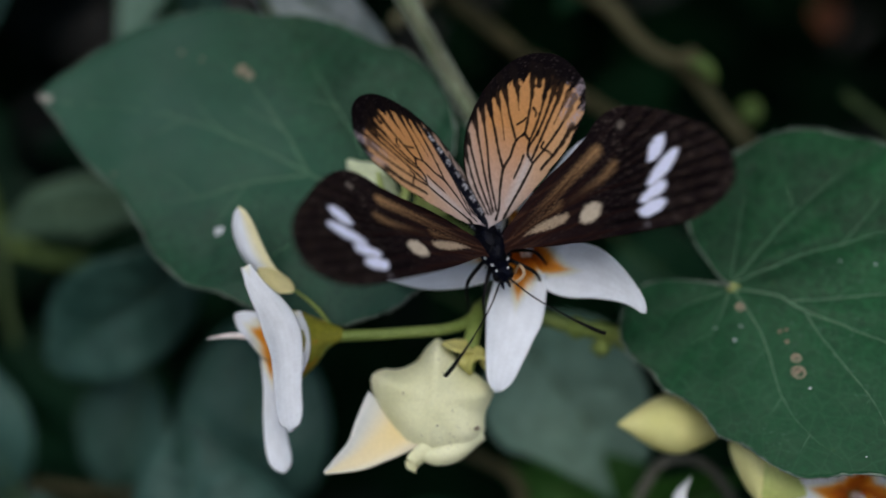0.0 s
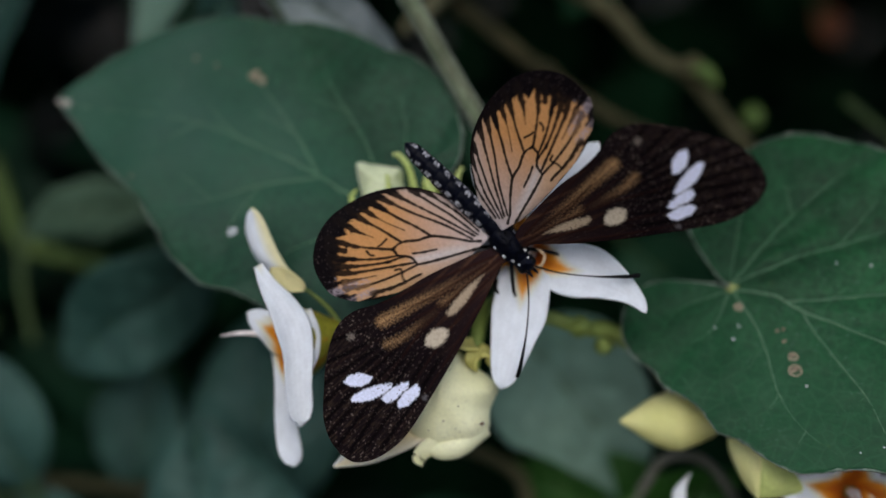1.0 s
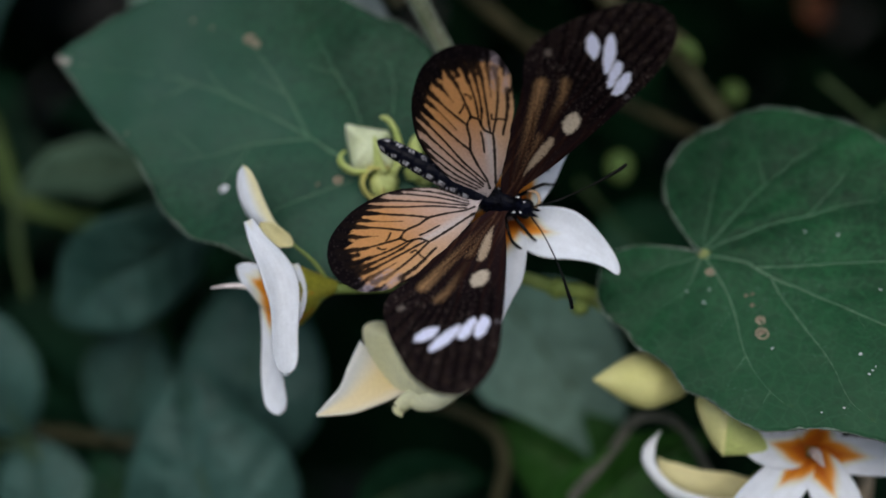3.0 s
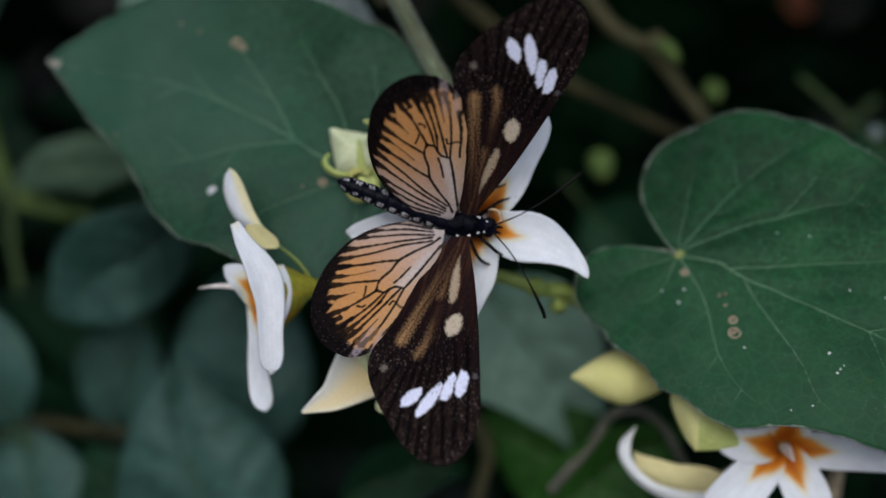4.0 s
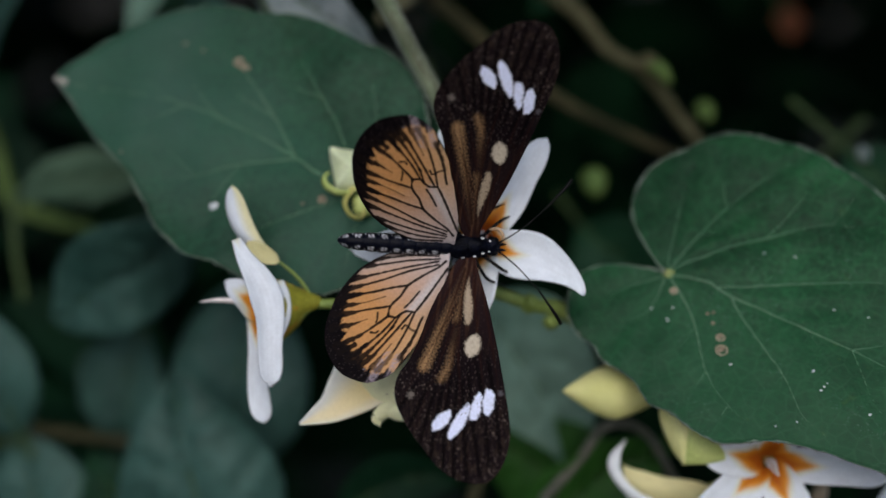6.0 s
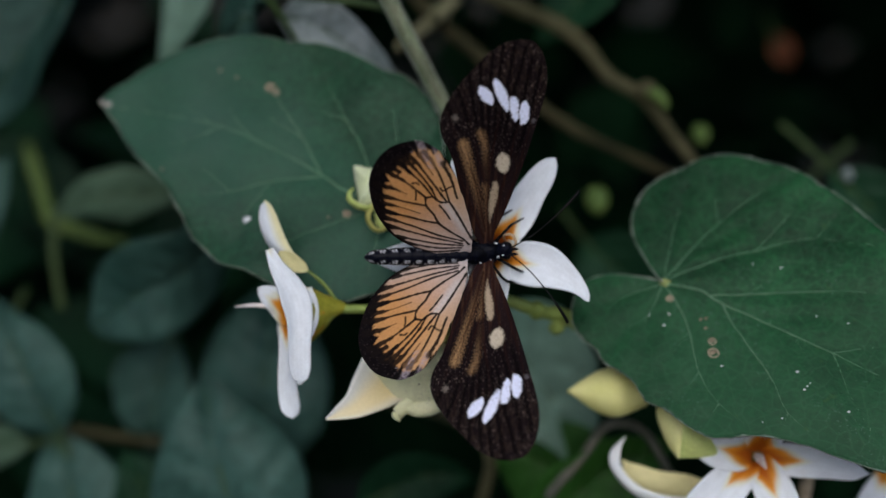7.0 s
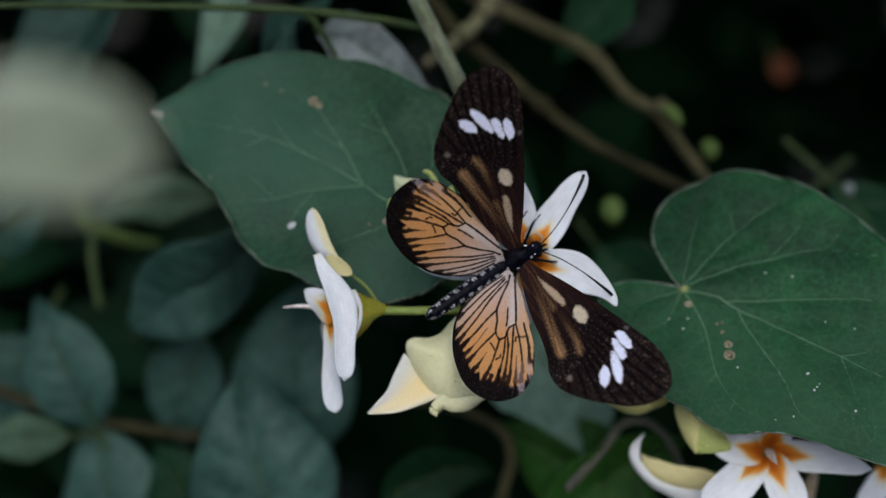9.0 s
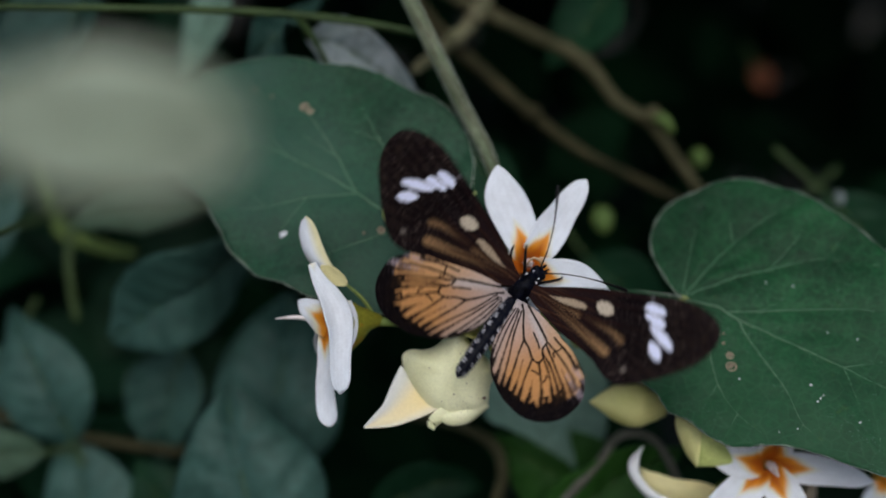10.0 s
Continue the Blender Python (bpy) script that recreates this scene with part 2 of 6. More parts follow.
def blade(grid, thick, pigment=None):
    """A thin closed sheet from rows of points: both faces and the rim round it."""
    g = np.array(grid, float)
    nu, nv = g.shape[:2]
    du, dv = np.gradient(g, axis=0), np.gradient(g, axis=1)
    n = np.cross(du, dv)
    n /= np.linalg.norm(n, axis=2, keepdims=True) + 1e-9
    top, low = (g + n * thick / 2).reshape(-1, 3), (g - n * thick / 2).reshape(-1, 3)
    count, faces = nu * nv, []
    for i in range(nu - 1):
        for j in range(nv - 1):
            a, b, c, d = i * nv + j, (i + 1) * nv + j, (i + 1) * nv + j + 1, i * nv + j + 1
            faces += [(a, b, c, d), (a + count, d + count, c + count, b + count)]
    rim = [i * nv for i in range(nu)] + [(nu - 1) * nv + j for j in range(1, nv)]
    rim += [i * nv + nv - 1 for i in range(nu - 2, -1, -1)] + [j for j in range(nv - 2, 0, -1)]
    for a, b in zip(rim, rim[1:] + rim[:1]):
        faces.append((b, a, a + count, b + count))
    pig = None if pigment is None else np.concatenate([np.array(pigment).reshape(-1, 3)] * 2)
    return np.concatenate([top, low]), faces, pig


def tube(points, radii, n=8, steps=None, squash=1.0):
    """A round, tapering rod along a smooth curve, closed at both ends."""
    steps = steps or 6 * (len(points) - 1)
    path = spline([(*p, r) for p, r in zip(points, radii)], steps)
    c, r = np.array([p[:3] for p in path]), np.array([max(p[3], 0.01) for p in path])
    t = np.gradient(c, axis=0)
    t /= np.linalg.norm(t, axis=1, keepdims=True) + 1e-9
    side = np.cross(t[0], (0.31, 0.2, 0.93))
    verts, faces = [], []
    for i in range(len(c)):
        side = side - t[i] * (side @ t[i])
        side /= np.linalg.norm(side) + 1e-9
        up = np.cross(t[i], side)
        for k in range(n):
            w = 2 * math.pi * k / n
            verts.append(c[i] + r[i] * (math.cos(w) * side + squash * math.sin(w) * up))
    for i in range(len(c) - 1):
        for k in range(n):
            faces.append((i * n + k, i * n + (k + 1) % n, (i + 1) * n + (k + 1) % n, (i + 1) * n + k))
    verts += [c[0] - t[0] * r[0] * 0.5, c[-1] + t[-1] * r[-1] * 0.5]
    m = len(verts)
    for k in range(n):
        faces += [(m - 2, (k + 1) % n, k), (m - 1, (len(c) - 1) * n + k, (len(c) - 1) * n + (k + 1) % n)]
    return verts, faces


def blob(centre, radii, n=14, rough=0.0):
    """A rounded lump."""
    verts, faces = [], []
    m = n // 2 + 1
    for i in range(m + 1):
        th = math.pi * i / m
        for k in range(n):
            w = 2 * math.pi * k / n
            d = Vector((math.sin(th) * math.cos(w), math.sin(th) * math.sin(w), math.cos(th)))
            s = 1 + rough * noise.noise(d * 2.3 + Vector(centre))
            verts.append([centre[q] + radii[q] * d[q] * s for q in range(3)])
    for i in range(m):
        for k in range(n):
            faces.append((i * n + k, (i + 1) * n + k, (i + 1) * n + (k + 1) % n, i * n + (k + 1) % n))
    return verts, faces


def ribbon(points, widths, side, cup=0.0, nu=22, nv=9, edge=1.0, wave=0.0, blunt=0.0):
    """Rows of points of a petal or blade along a curve; side: the way of its width at start and end; cup: how far its edges rise."""
    path = spline([(*p, w) for p, w in zip(points, widths)], nu)
    c, w = np.array([p[:3] for p in path]), np.array([max(p[3], 0.02) for p in path])
    t = np.gradient(c, axis=0)
    t /= np.linalg.norm(t, axis=1, keepdims=True) + 1e-9
    s0, s1 = np.array(side[0], float), np.array(side[1], float)
    if blunt:
        f = np.linspace(0, 1, nu + 1)
        w = w * np.sqrt(np.clip(1 - (np.clip(f - 1 + blunt, 0, None) / blunt) ** 2, 0.0004, 1))
    rows = []
    for i in range(nu + 1):
        f = i / nu
        s = s0 * (1 - f) + s1 * f
        s = s - t[i] * (s @ t[i])
        s /= np.linalg.norm(s) + 1e-9
        up = np.cross(t[i], s)
        row = []
        for j in range(nv):
            v = 2 * j / (nv - 1) - 1
            lift = cup * w[i] * (abs(v) ** 2 - 0.33) + wave * math.sin(9 * f + 2.2 * v)
            row.append(c[i] + s * v * w[i] * 0.5 * edge + up * lift)
        rows.append(row)
    return rows


def hairs(roots, length, seed):
    """Fine tapering hairs: roots as (point, direction)."""
    rng = random.Random(seed)
    verts, faces = [], []
    for root, way in roots:
        root, way = Vector(root), Vector(way).normalized()
        d = (way + 0.55 * Vector([rng.uniform(-1, 1) for _ in range(3)])).normalized()
        tip = root + d * rng.uniform(*length)
        a = d.orthogonal().normalized() * 0.028
        b = d.cross(a)
        k = len(verts)
        verts += [root + a, root - 0.5 * a + 0.87 * b, root - 0.5 * a - 0.87 * b, tip]
        faces += [(k, k + 1, k + 3), (k + 1, k + 2, k + 3), (k + 2, k, k + 3)]
    return verts, faces


# ---- ground and hedge ----
def ground():
    n, half = 40, 60.0
    verts, faces = [], []
    for i in range(n + 1):
        for j in range(n + 1):
            x, y = ((2 * k / n - 1) for k in (i, j))
            x, y = half * x * abs(x) ** 1.5, half * y * abs(y) ** 1.5
            verts.append((x * 1000, y * 1000, 25 * noise.noise(Vector((x * 2, y * 2, 0)))))
    for i in range(n):
        for j in range(n):
            faces.append((i * (n + 1) + j, (i + 1) * (n + 1) + j, (i + 1) * (n + 1) + j + 1, i * (n + 1) + j + 1))
    ob = new("ground", mesh_of("ground", verts, faces, SOIL))
    tagged(ob, "dark bare soil in the shade under the hedge", "ground", "", "structure")


def leaf_cloud(name, count, box, size, mat, seed, label, lean=(0.0, -0.5, 0.85), place=Matrix.Identity(4)):
    """Many small pointed leaves in a box (metres), facing up and outwards at random."""
    rng = random.Random(seed)
    verts, faces = [], []
    profile = [(0.0, 0.02), (0.22, 0.36), (0.5, 0.5), (0.78, 0.3), (1.0, 0.0)]
    for _ in range(count):
        c = place @ Vector([rng.uniform(a, b) for a, b in box])
        length = rng.uniform(*size)
        normal = (Vector(lean) + Vector([rng.uniform(-0.8, 0.8) for _ in range(3)])).normalized()
        along = normal.orthogonal().normalized()
        along.rotate(Matrix.Rotation(rng.uniform(0, 6.28), 3, normal))
        across = normal.cross(along)
        k = len(verts)
        for f, w in profile:
            mid = c + along * (f - 0.5) * length - normal * 0.25 * length * (f - 0.4) ** 2
            rise = normal * 0.12 * w * length
            verts += [(mid - across * w * 0.62 * length + rise) * 1000, mid * 1000, (mid + across * w * 0.62 * length + rise) * 1000]
        for i in range(len(profile) - 1):
            a = k + 3 * i
            faces += [(a, a + 3, a + 4, a + 1), (a + 1, a + 4, a + 5, a + 2)]
    ob = new(name, mesh_of(name, verts, faces, mat))
    return tagged(ob, label, "foliage", "", "stuff")


# ---- leaves ----
def heart_leaf(at, outline, slope, mat, label, ripple=0.6, cup=0.0, veins=(), group="", rings=16, spokes=120, seed=1):
    """A broad leaf round the place where its stalk joins it: outline as (angle, radius), slope of the blade, main veins as paths."""
    x0, y0, z0 = at
    leaf = thing("leaf", lay(x0, y0, z0), label, "leaf", group)
    knots = [(outline[-1][0] - 360, outline[-1][1])] + list(outline) + [(outline[0][0] + 360, outline[0][1])]
    curve = np.array(spline(knots, 400))
    order = np.argsort(curve[:, 0])
    ca, cr = curve[order, 0], curve[order, 1]

    def reach(w):
        return float(np.interp(w % 360 if ca[0] >= 0 else ((w + 180) % 360) - 180, ca, cr))

    lines = np.array([q[:2] for path, _ in veins for q in spline(path, 30)])

    def height(x, y):
        r, w = math.hypot(x, y), math.degrees(math.atan2(y, x))
        f = min(r / max(reach(w), 0.1), 1.0)
        wave = ripple * f * f * noise.noise(Vector((math.cos(radians(w)) * 3.1, math.sin(radians(w)) * 3.1, seed)))
        crimp = 0.9 * max(0.0, f - 0.8) * noise.noise(Vector((math.cos(radians(w)) * 11, math.sin(radians(w)) * 11, seed + 3)))
        pucker = (0.7 * noise.noise(Vector((x * 0.08, y * 0.08, seed + 7.0))) + 0.08 * noise.noise(Vector((x * 0.35, y * 0.35, seed)))) * min(1, r / 4)
        near = np.min(np.hypot(lines[:, 0] - x, lines[:, 1] - y))
        groove = -0.2 * math.exp(-((near / 1.3) ** 2)) * min(1, r / 3)
        return slope[0] * x + slope[1] * y + cup * f * f + wave + crimp + pucker + groove

    notch = min(outline, key=lambda q: q[1])[0]
    grid = []
    for k in range(spokes + 1):
        w = notch + 360 * k / spokes
        edge = reach(w) * (1 + 0.009 * math.sin(radians(w) * 13 + seed) + 0.016 * noise.noise(Vector((w * 0.11, seed, 0))) + 0.012 * noise.noise(Vector((w * 0.5, seed, 4))))
        row = []
        for i in range(rings + 1):
            f = 0.02 + 0.98 * i / rings
            x, y = edge * f * math.cos(radians(w)), edge * f * math.sin(radians(w))
            row.append((x, y, height(x, y)))
        grid.append(row)
    v, f, _ = blade(grid, 0.3)
    part("blade", mesh_of("blade", v, f, mat), leaf)
    rim = [g[-1] for g in grid]
    rv, rf = tube(rim, [0.17 + 0.13 * noise.noise(Vector((i * 0.33, seed, 1))) for i in range(len(rim))], 5, len(rim) - 1)
    part("rim", mesh_of("rim", rv, rf, RIM), leaf, "pale downy edge")
    fuzz = random.Random(seed)
    roots = []
    for _ in range(1300):
        k = fuzz.uniform(0, len(rim) - 1.001)
        a, b = np.array(rim[int(k)]), np.array(rim[int(k) + 1])
        q = a + (b - a) * (k % 1)
        roots.append((q, (q[0], q[1], fuzz.uniform(-2, 6))))
    hv, hf = hairs(roots, (0.3, 0.9), seed)
    part("down", mesh_of("down", hv, hf, DOWN), leaf, "fine pale hairs along the edge")
    for path, thick in veins:
        fine = spline(path, 50)
        pts = [(q[0] + 0.12 * noise.noise(Vector((q[0] * 0.5, q[1] * 0.5, 1))), q[1] + 0.12 * noise.noise(Vector((q[0] * 0.5, q[1] * 0.5, 9)))) for q in fine]
        pts = [(x, y, height(x, y) + 0.13) for x, y in pts]
        radii = [thick * 0.68 * (1 - 0.75 * i / (len(pts) - 1)) for i in range(len(pts))]
        vv, vf = tube(pts, radii, 5, len(pts) - 1)
        part("vein", mesh_of("vein", vv, vf, VEIN), leaf)
    jv, jf = blob((0, 0, height(0, 0) + 0.1), (0.85, 0.7, 0.35), 12, 0.5)
    part("joint", mesh_of("joint", jv, jf, JOINT), leaf, "yellowish joint of leaf and stalk")
    return leaf, height


def long_leaf(points, width, side, mat, label, cup=0.12, group="", stalk=None, shape=(0.05, 0.72, 1.0, 0.86, 0.5, 0.04), fold=0.22):
    """A pointed oval leaf along a curve: its halves fold at the midrib and swell between sunken side veins."""
    p0 = points[0]
    leaf = thing("leaf", lay(*p0), label, "leaf", group)
    local = [tuple(a - b for a, b in zip(p, p0)) for p in points]
    line = spline(local, len(shape) - 1)
    nu, nv = 54, 25
    g = np.array(ribbon([tuple(q) for q in line], [width * s for s in shape], side, cup, nu, nv, 1.0, width * 0.012))
    n = np.cross(np.gradient(g, axis=0), np.gradient(g, axis=1))
    n /= np.linalg.norm(n, axis=2, keepdims=True) + 1e-9
    n *= np.where(n[..., 2:] < 0, -1, 1)
    v = np.abs(np.linspace(-1, 1, nv))[None, :]
    half = np.linalg.norm(g[:, -1] - g[:, 0], axis=1)[:, None] / 2
    run = np.concatenate([[0], np.cumsum(np.linalg.norm(np.diff(g[:, nv // 2], axis=0), axis=1))])[:, None]
    swell = np.abs(np.sin(math.pi * (run - 0.75 * v * half) / (0.26 * width))) ** 0.7
    lift = fold * half * v + 0.03 * width * swell * np.clip(half / (0.3 * width), 0, 1) * (1 - v**4) - 0.035 * width * np.exp(-((v * half / (0.05 * width)) ** 2))
    g = g + n * lift[..., None]
    wob = noise.noise_vector(Vector(p0) * 0.37)
    rows = [[np.array(q) + np.array(noise.noise_vector(Vector(q) * (2.2 / width) + wob)) * width * 0.045 for q in row] for row in g]
    v, f, _ = blade(rows, 0.35)
    part("blade", mesh_of("blade", v, f, mat), leaf)
    mid = [tuple(r[nv // 2] + np.array((0, 0, 0.1))) for r in rows[::6]]
    mv, mf = tube(mid, [0.45 - 0.36 * i / (len(mid) - 1) for i in range(len(mid))], 5, 2 * len(mid))
    part("midrib", mesh_of("midrib", mv, mf, STALK_SHADED), leaf)
    if stalk:
        q = tuple(a - b for a, b in zip(stalk, p0))
        sv, sf = tube([q, tuple(0.5 * a for a in q), (0, 0, 0)], [0.7, 0.6, 0.5], 6, 8)
        part("stalk", mesh_of("stalk", sv, sf, STALK_SHADED), leaf)
    return leaf


def rod(name, points, radii, mat, label, category, n=10, knots=()):
    """A stem or twig as a thing, with swollen joints where leaves sat."""
    p0 = points[0]
    ob = thing(name, lay(*p0), label, category)
    local = [tuple(a - b for a, b in zip(p, p0)) for p in points]
    v, f = tube(local, radii, n, 14 * (len(points) - 1))
    v = [np.array(q) + 0.10 * max(radii) * noise.noise_vector(Vector(q) * (0.5 / max(radii))) for q in v]
    part("shaft", mesh_of("shaft", v, f, mat), ob)
    for k in knots:
        q = tuple(a - b for a, b in zip(k[:3], p0))
        kv, kf = blob(q, (k[3], k[3] * 0.9, k[3]), 12, 0.35)
        part("joint", mesh_of("joint", kv, kf, mat), ob)
    return ob


# ---- flowers ----
WHITE, CREAM, GLOW = np.array((0.79, 0.83, 0.89)), np.array((0.74, 0.68, 0.36)), np.array((0.50, 0.115, 0.002))


def petal(flower, points, widths, side, cup=0.10, stain=5.0, back=None, wave=0.12, name="petal", tint=0.0, blunt=0.28, half=0.0, narrow=0.52):
    """One white petal; stain: how far the orange of the throat reaches up it, in mm; tint: how yellow the rest is; half: how yellow one half of it is."""
    nu, nv = 34, 21
    rows = ribbon(points, widths, side, cup, nu, nv, 1.0, wave, blunt)
    g = np.array(rows)
    run = np.concatenate([[0], np.cumsum(np.linalg.norm(np.diff(g[:, nv // 2], axis=0), axis=1))])
    v = np.linspace(-1, 1, nv)
    breadth = np.clip(np.linalg.norm(g[:, -1] - g[:, 0], axis=1) / 4.0, 1, 2)[:, None]
    d = run[:, None] + max(stain * narrow, 1.0) * np.abs(v[None, :]) * breadth + 0.25 * np.sin(v * 9)[None, :]
    a = np.clip((stain + 1.6 - d) / 2.2, 0, 1)[..., None]
    b = np.clip((stain - d) / 1.1, 0, 1)[..., None]
    base = WHITE * (1 - tint) + CREAM * tint
    shade = half * np.clip(v[None, :, None] * 1.6 - 0.1, 0, 1)
    base = base * (1 - shade) + CREAM * shade
    pig = base * (1 - 0.75 * a) + CREAM * 0.75 * a
    pig = pig * (1 - b) + np.array((0.74, 0.27, 0.012)) * b
    deep = np.clip((stain - 1.4 - d) / 2.2, 0, 1)[..., None]
    pig = pig * (1 - deep) + GLOW * deep
    # faint lengthwise shading of the petal, put into its pigment
    pig = pig * (1 - 0.05 * np.abs(np.sin(v * 8.0 + 0.4))[None, :, None] - 0.03 * np.sin(run * 1.7)[:, None, None] * np.cos(v * 5.0)[None, :, None])
    vv, ff, pp = blade(rows, 0.32, pig)
    return part(name, mesh_of(name, vv, ff, PETAL, pp), flower)


FLOWER = (5.2, 4.3, 4.5)


def main_flower():
    f = thing("flower", lay(*FLOWER), "open white five-petalled flower with an orange throat", "flower", "white flowers")
    # each petal: its middle line from the throat to the tip, its breadth along it, and how blunt it ends
    plan = [(((2.4, -1.6), (4.6, -2.4), (7.4, -2.9), (9.7, -3.9), (12.1, -5.4), (13.6, -6.8), (14.6, -8.3)), (1.8, 2.2, 2.6, 2.9, 3.1, 3.3, 3.4), (5.6, 6.9, 6.9, 5.5, 3.4, 2.0, 0.9), 0.05),
            (((1.6, 2.4), (3.6, 5.6), (6.0, 9.4), (9.2, 14.2)), (1.2, 0.8, 1.2, 1.8), (5.2, 5.8, 4.6, 3.9), 0.2),
            (((-0.9, 2.7), (-2.4, 7.0), (-4.4, 11.4), (-5.5, 16.3)), (1.0, 0.6, 0.6, 0.2), (5.0, 6.8, 6.6, 4.0), 0.3),
            (((-3.0, -0.5), (-8.0, -1.2), (-13.0, -1.8), (-19.2, -1.9)), (0.8, 0.6, 0.6, 0.4), (5.0, 6.4, 5.6, 4.0), 0.3),
            (((-0.7, -2.9), (-1.7, -7.6), (-2.6, -10.8), (-3.7, -14.9), (-4.5, -17.8)), (1.4, 1.4, 1.8, 2.2, 2.4), (6.2, 7.3, 6.1, 4.2, 2.6), 0.14)]
    for line, rise, w, blunt in plan:
        (ax, ay), (bx, by) = line[0], line[-1]
        n = math.hypot(bx, by)
        sx, sy = -by / n, bx / n
        pts = [(ax * 0.05, ay * 0.05, -1.8)] + [(x, y, z) for (x, y), z in zip(line, rise)]
        petal(f, pts, (3.4, *w), ((sx, sy, 0.25), (sx, sy, -0.2)), 0.09, 8.0, blunt=blunt)
    for k in range(5):
        w = radians(72 * k + 20)
        v, g = tube([(0.25 * math.cos(w), 0.25 * math.sin(w), -1.5), (0.55 * math.cos(w), 0.55 * math.sin(w), 0.4), (0.12 * math.cos(w), 0.12 * math.sin(w), 2.0)], [0.35, 0.45, 0.08], 6, 8)
        part("stamen", mesh_of("stamen", v, g, PISTIL), f)
    v, g = tube([(-3.2, -3.4, -8.5), (-1.4, -1.6, -5.5), (0, 0, -2.4)], [0.9, 1.3, 2.2], 14, 14)
    part("tube", mesh_of("tube", v, g, THROAT), f)
    for k in range(5):
        w = radians(72 * k + 50)
        c, s = math.cos(w), math.sin(w)
        rows = ribbon([(c * 0.8 - 2.4, s * 0.8 - 2.6, -7), (c * 2.6 - 1.2, s * 2.6 - 1.4, -4.6), (c * 3.8 - 0.6, s * 3.8 - 0.8, -3.0)], [1.2, 1.6, 0.1], ((-s, c, 0), (-s, c, 0)), 0.1, 10, 5)
        vv, ff, _ = blade(rows, 0.25)
        part("sepal", mesh_of("sepal", vv, ff, BUD_GREEN), f)
    return f


def side_flower():
    f = thing("flower", lay(-19.0, -6.0, 2.5), "white flower seen from its side with a greenish yellow tube", "flower", "white flowers")
    o = np.array((-19.0, -6.0, 2.5))

    def at(*pts):
        return [tuple(np.array(p) - o) for p in pts]

    petal(f, at((-26.4, 0.0, 3.2), (-27.6, 1.6, 3.3), (-29.0, 3.2, 3.4), (-30.4, 5.2, 3.6), (-31.4, 8.0, 3.8), (-31.9, 11.2, 3.9)), (1.8, 2.6, 3.2, 3.7, 3.6, 3.0), ((0.5, 0.6, 0.6), (0.85, 0.3, 0.5)), 0.16, 0.0, blunt=0.2, half=0.85)
    petal(f, at((-30.5, 3.4, 8.0), (-29.2, 0.6, 8.2), (-27.4, -2.2, 8.3), (-26.2, -4.8, 8.3), (-25.6, -8.0, 8.2), (-25.6, -12.6, 8.0), (-25.4, -17.7, 7.8)), (1.2, 2.4, 3.8, 4.5, 3.9, 3.4, 3.7), ((0.85, 0.45, -0.2), (1, 0, -0.25)), 0.2, 0.0, blunt=0.12)
    petal(f, at((-24.7, -2.6, 5.6), (-24.2, -5.0, 6.4), (-24.1, -8.0, 6.6), (-24.7, -11.6, 6.4)), (1.2, 2.4, 2.2, 0.8), ((0.9, 0.2, -0.4), (0.9, 0.1, -0.4)), 0.2, 0.0, blunt=0.2, name="petal_edge")
    petal(f, at((-29.4, 2.5, 6.8), (-27.6, 1.6, 6.4), (-24.8, 0.2, 5.4)), (1.6, 2.9, 1.6), ((0.3, 0.9, 0.2), (0.3, 0.9, 0.2)), 0.1, 0.0, tint=1.0, blunt=0.2)
    petal(f, at((-28.0, -5.2, 4.4), (-28.2, -9.0, 3.6), (-28.1, -13.0, 3.0), (-28.0, -17.2, 2.6), (-27.7, -20.4, 2.5), (-27.1, -23.5, 2.4)), (2.0, 2.5, 2.6, 3.2, 3.5, 3.1), ((0.9, 0.1, 0.35), (1, 0.1, 0.3)), 0.14, 6.6, blunt=0.14)
    petal(f, at((-27.0, -6.2, 4.6), (-28.8, -5.3, 4.6), (-30.6, -4.3, 4.2), (-32.8, -2.9, 3.4)), (6.2, 5.6, 3.9, 2.4), ((0.1, 1, 0.1), (0.1, 1, 0.2)), 0.12, 4.2, blunt=0.25)
    petal(f, at((-26.8, -5.6, 2.6), (-28.0, -7.4, 0.0), (-28.2, -10.2, -3.0), (-27.8, -13.0, -6.0)), (2.2, 4.0, 4.0, 3.0), ((0.6, 0.5, 0.3), (0.8, 0.4, 0.2)), 0.1, 3.4)
    v, g = tube([(0, 0.3, 0), (-2.2, 0.2, 0.1), (-4.2, -0.2, 0.2), (-6.6, -0.8, 0.3)], [0.8, 1.9, 3.5, 4.9], 18, 16)
    part("tube", mesh_of("tube", v, g, THROAT), f)
    for k, (dx, dy, dz) in enumerate(((-6.6, 6.6, 0.5), (-4.8, -4.6, 1.6))):
        rows = ribbon([(-0.6, 0.1 * k, 0.1), (dx * 0.5, dy * 0.5 + 0.5, dz * 0.55), (dx, dy, dz)], [0.9, 0.9, 0.15], ((0.3, 0.2, 0.9), (0.3, 0.2, 0.9)), 0.1, 10, 5)
        vv, ff, _ = blade(rows, 0.3)
        part("sepal", mesh_of("sepal", vv, ff, STALK), f)
    v, g = tube(at((-27.5, -6.1, 2.4), (-30.5, -5.8, 3.2), (-33.4, -5.5, 3.4), (-36.5, -5.8, 3.2)), [0.30, 0.36, 0.36, 0.10], 6, 14)
    part("pistil", mesh_of("pistil", v, g, PISTIL), f)
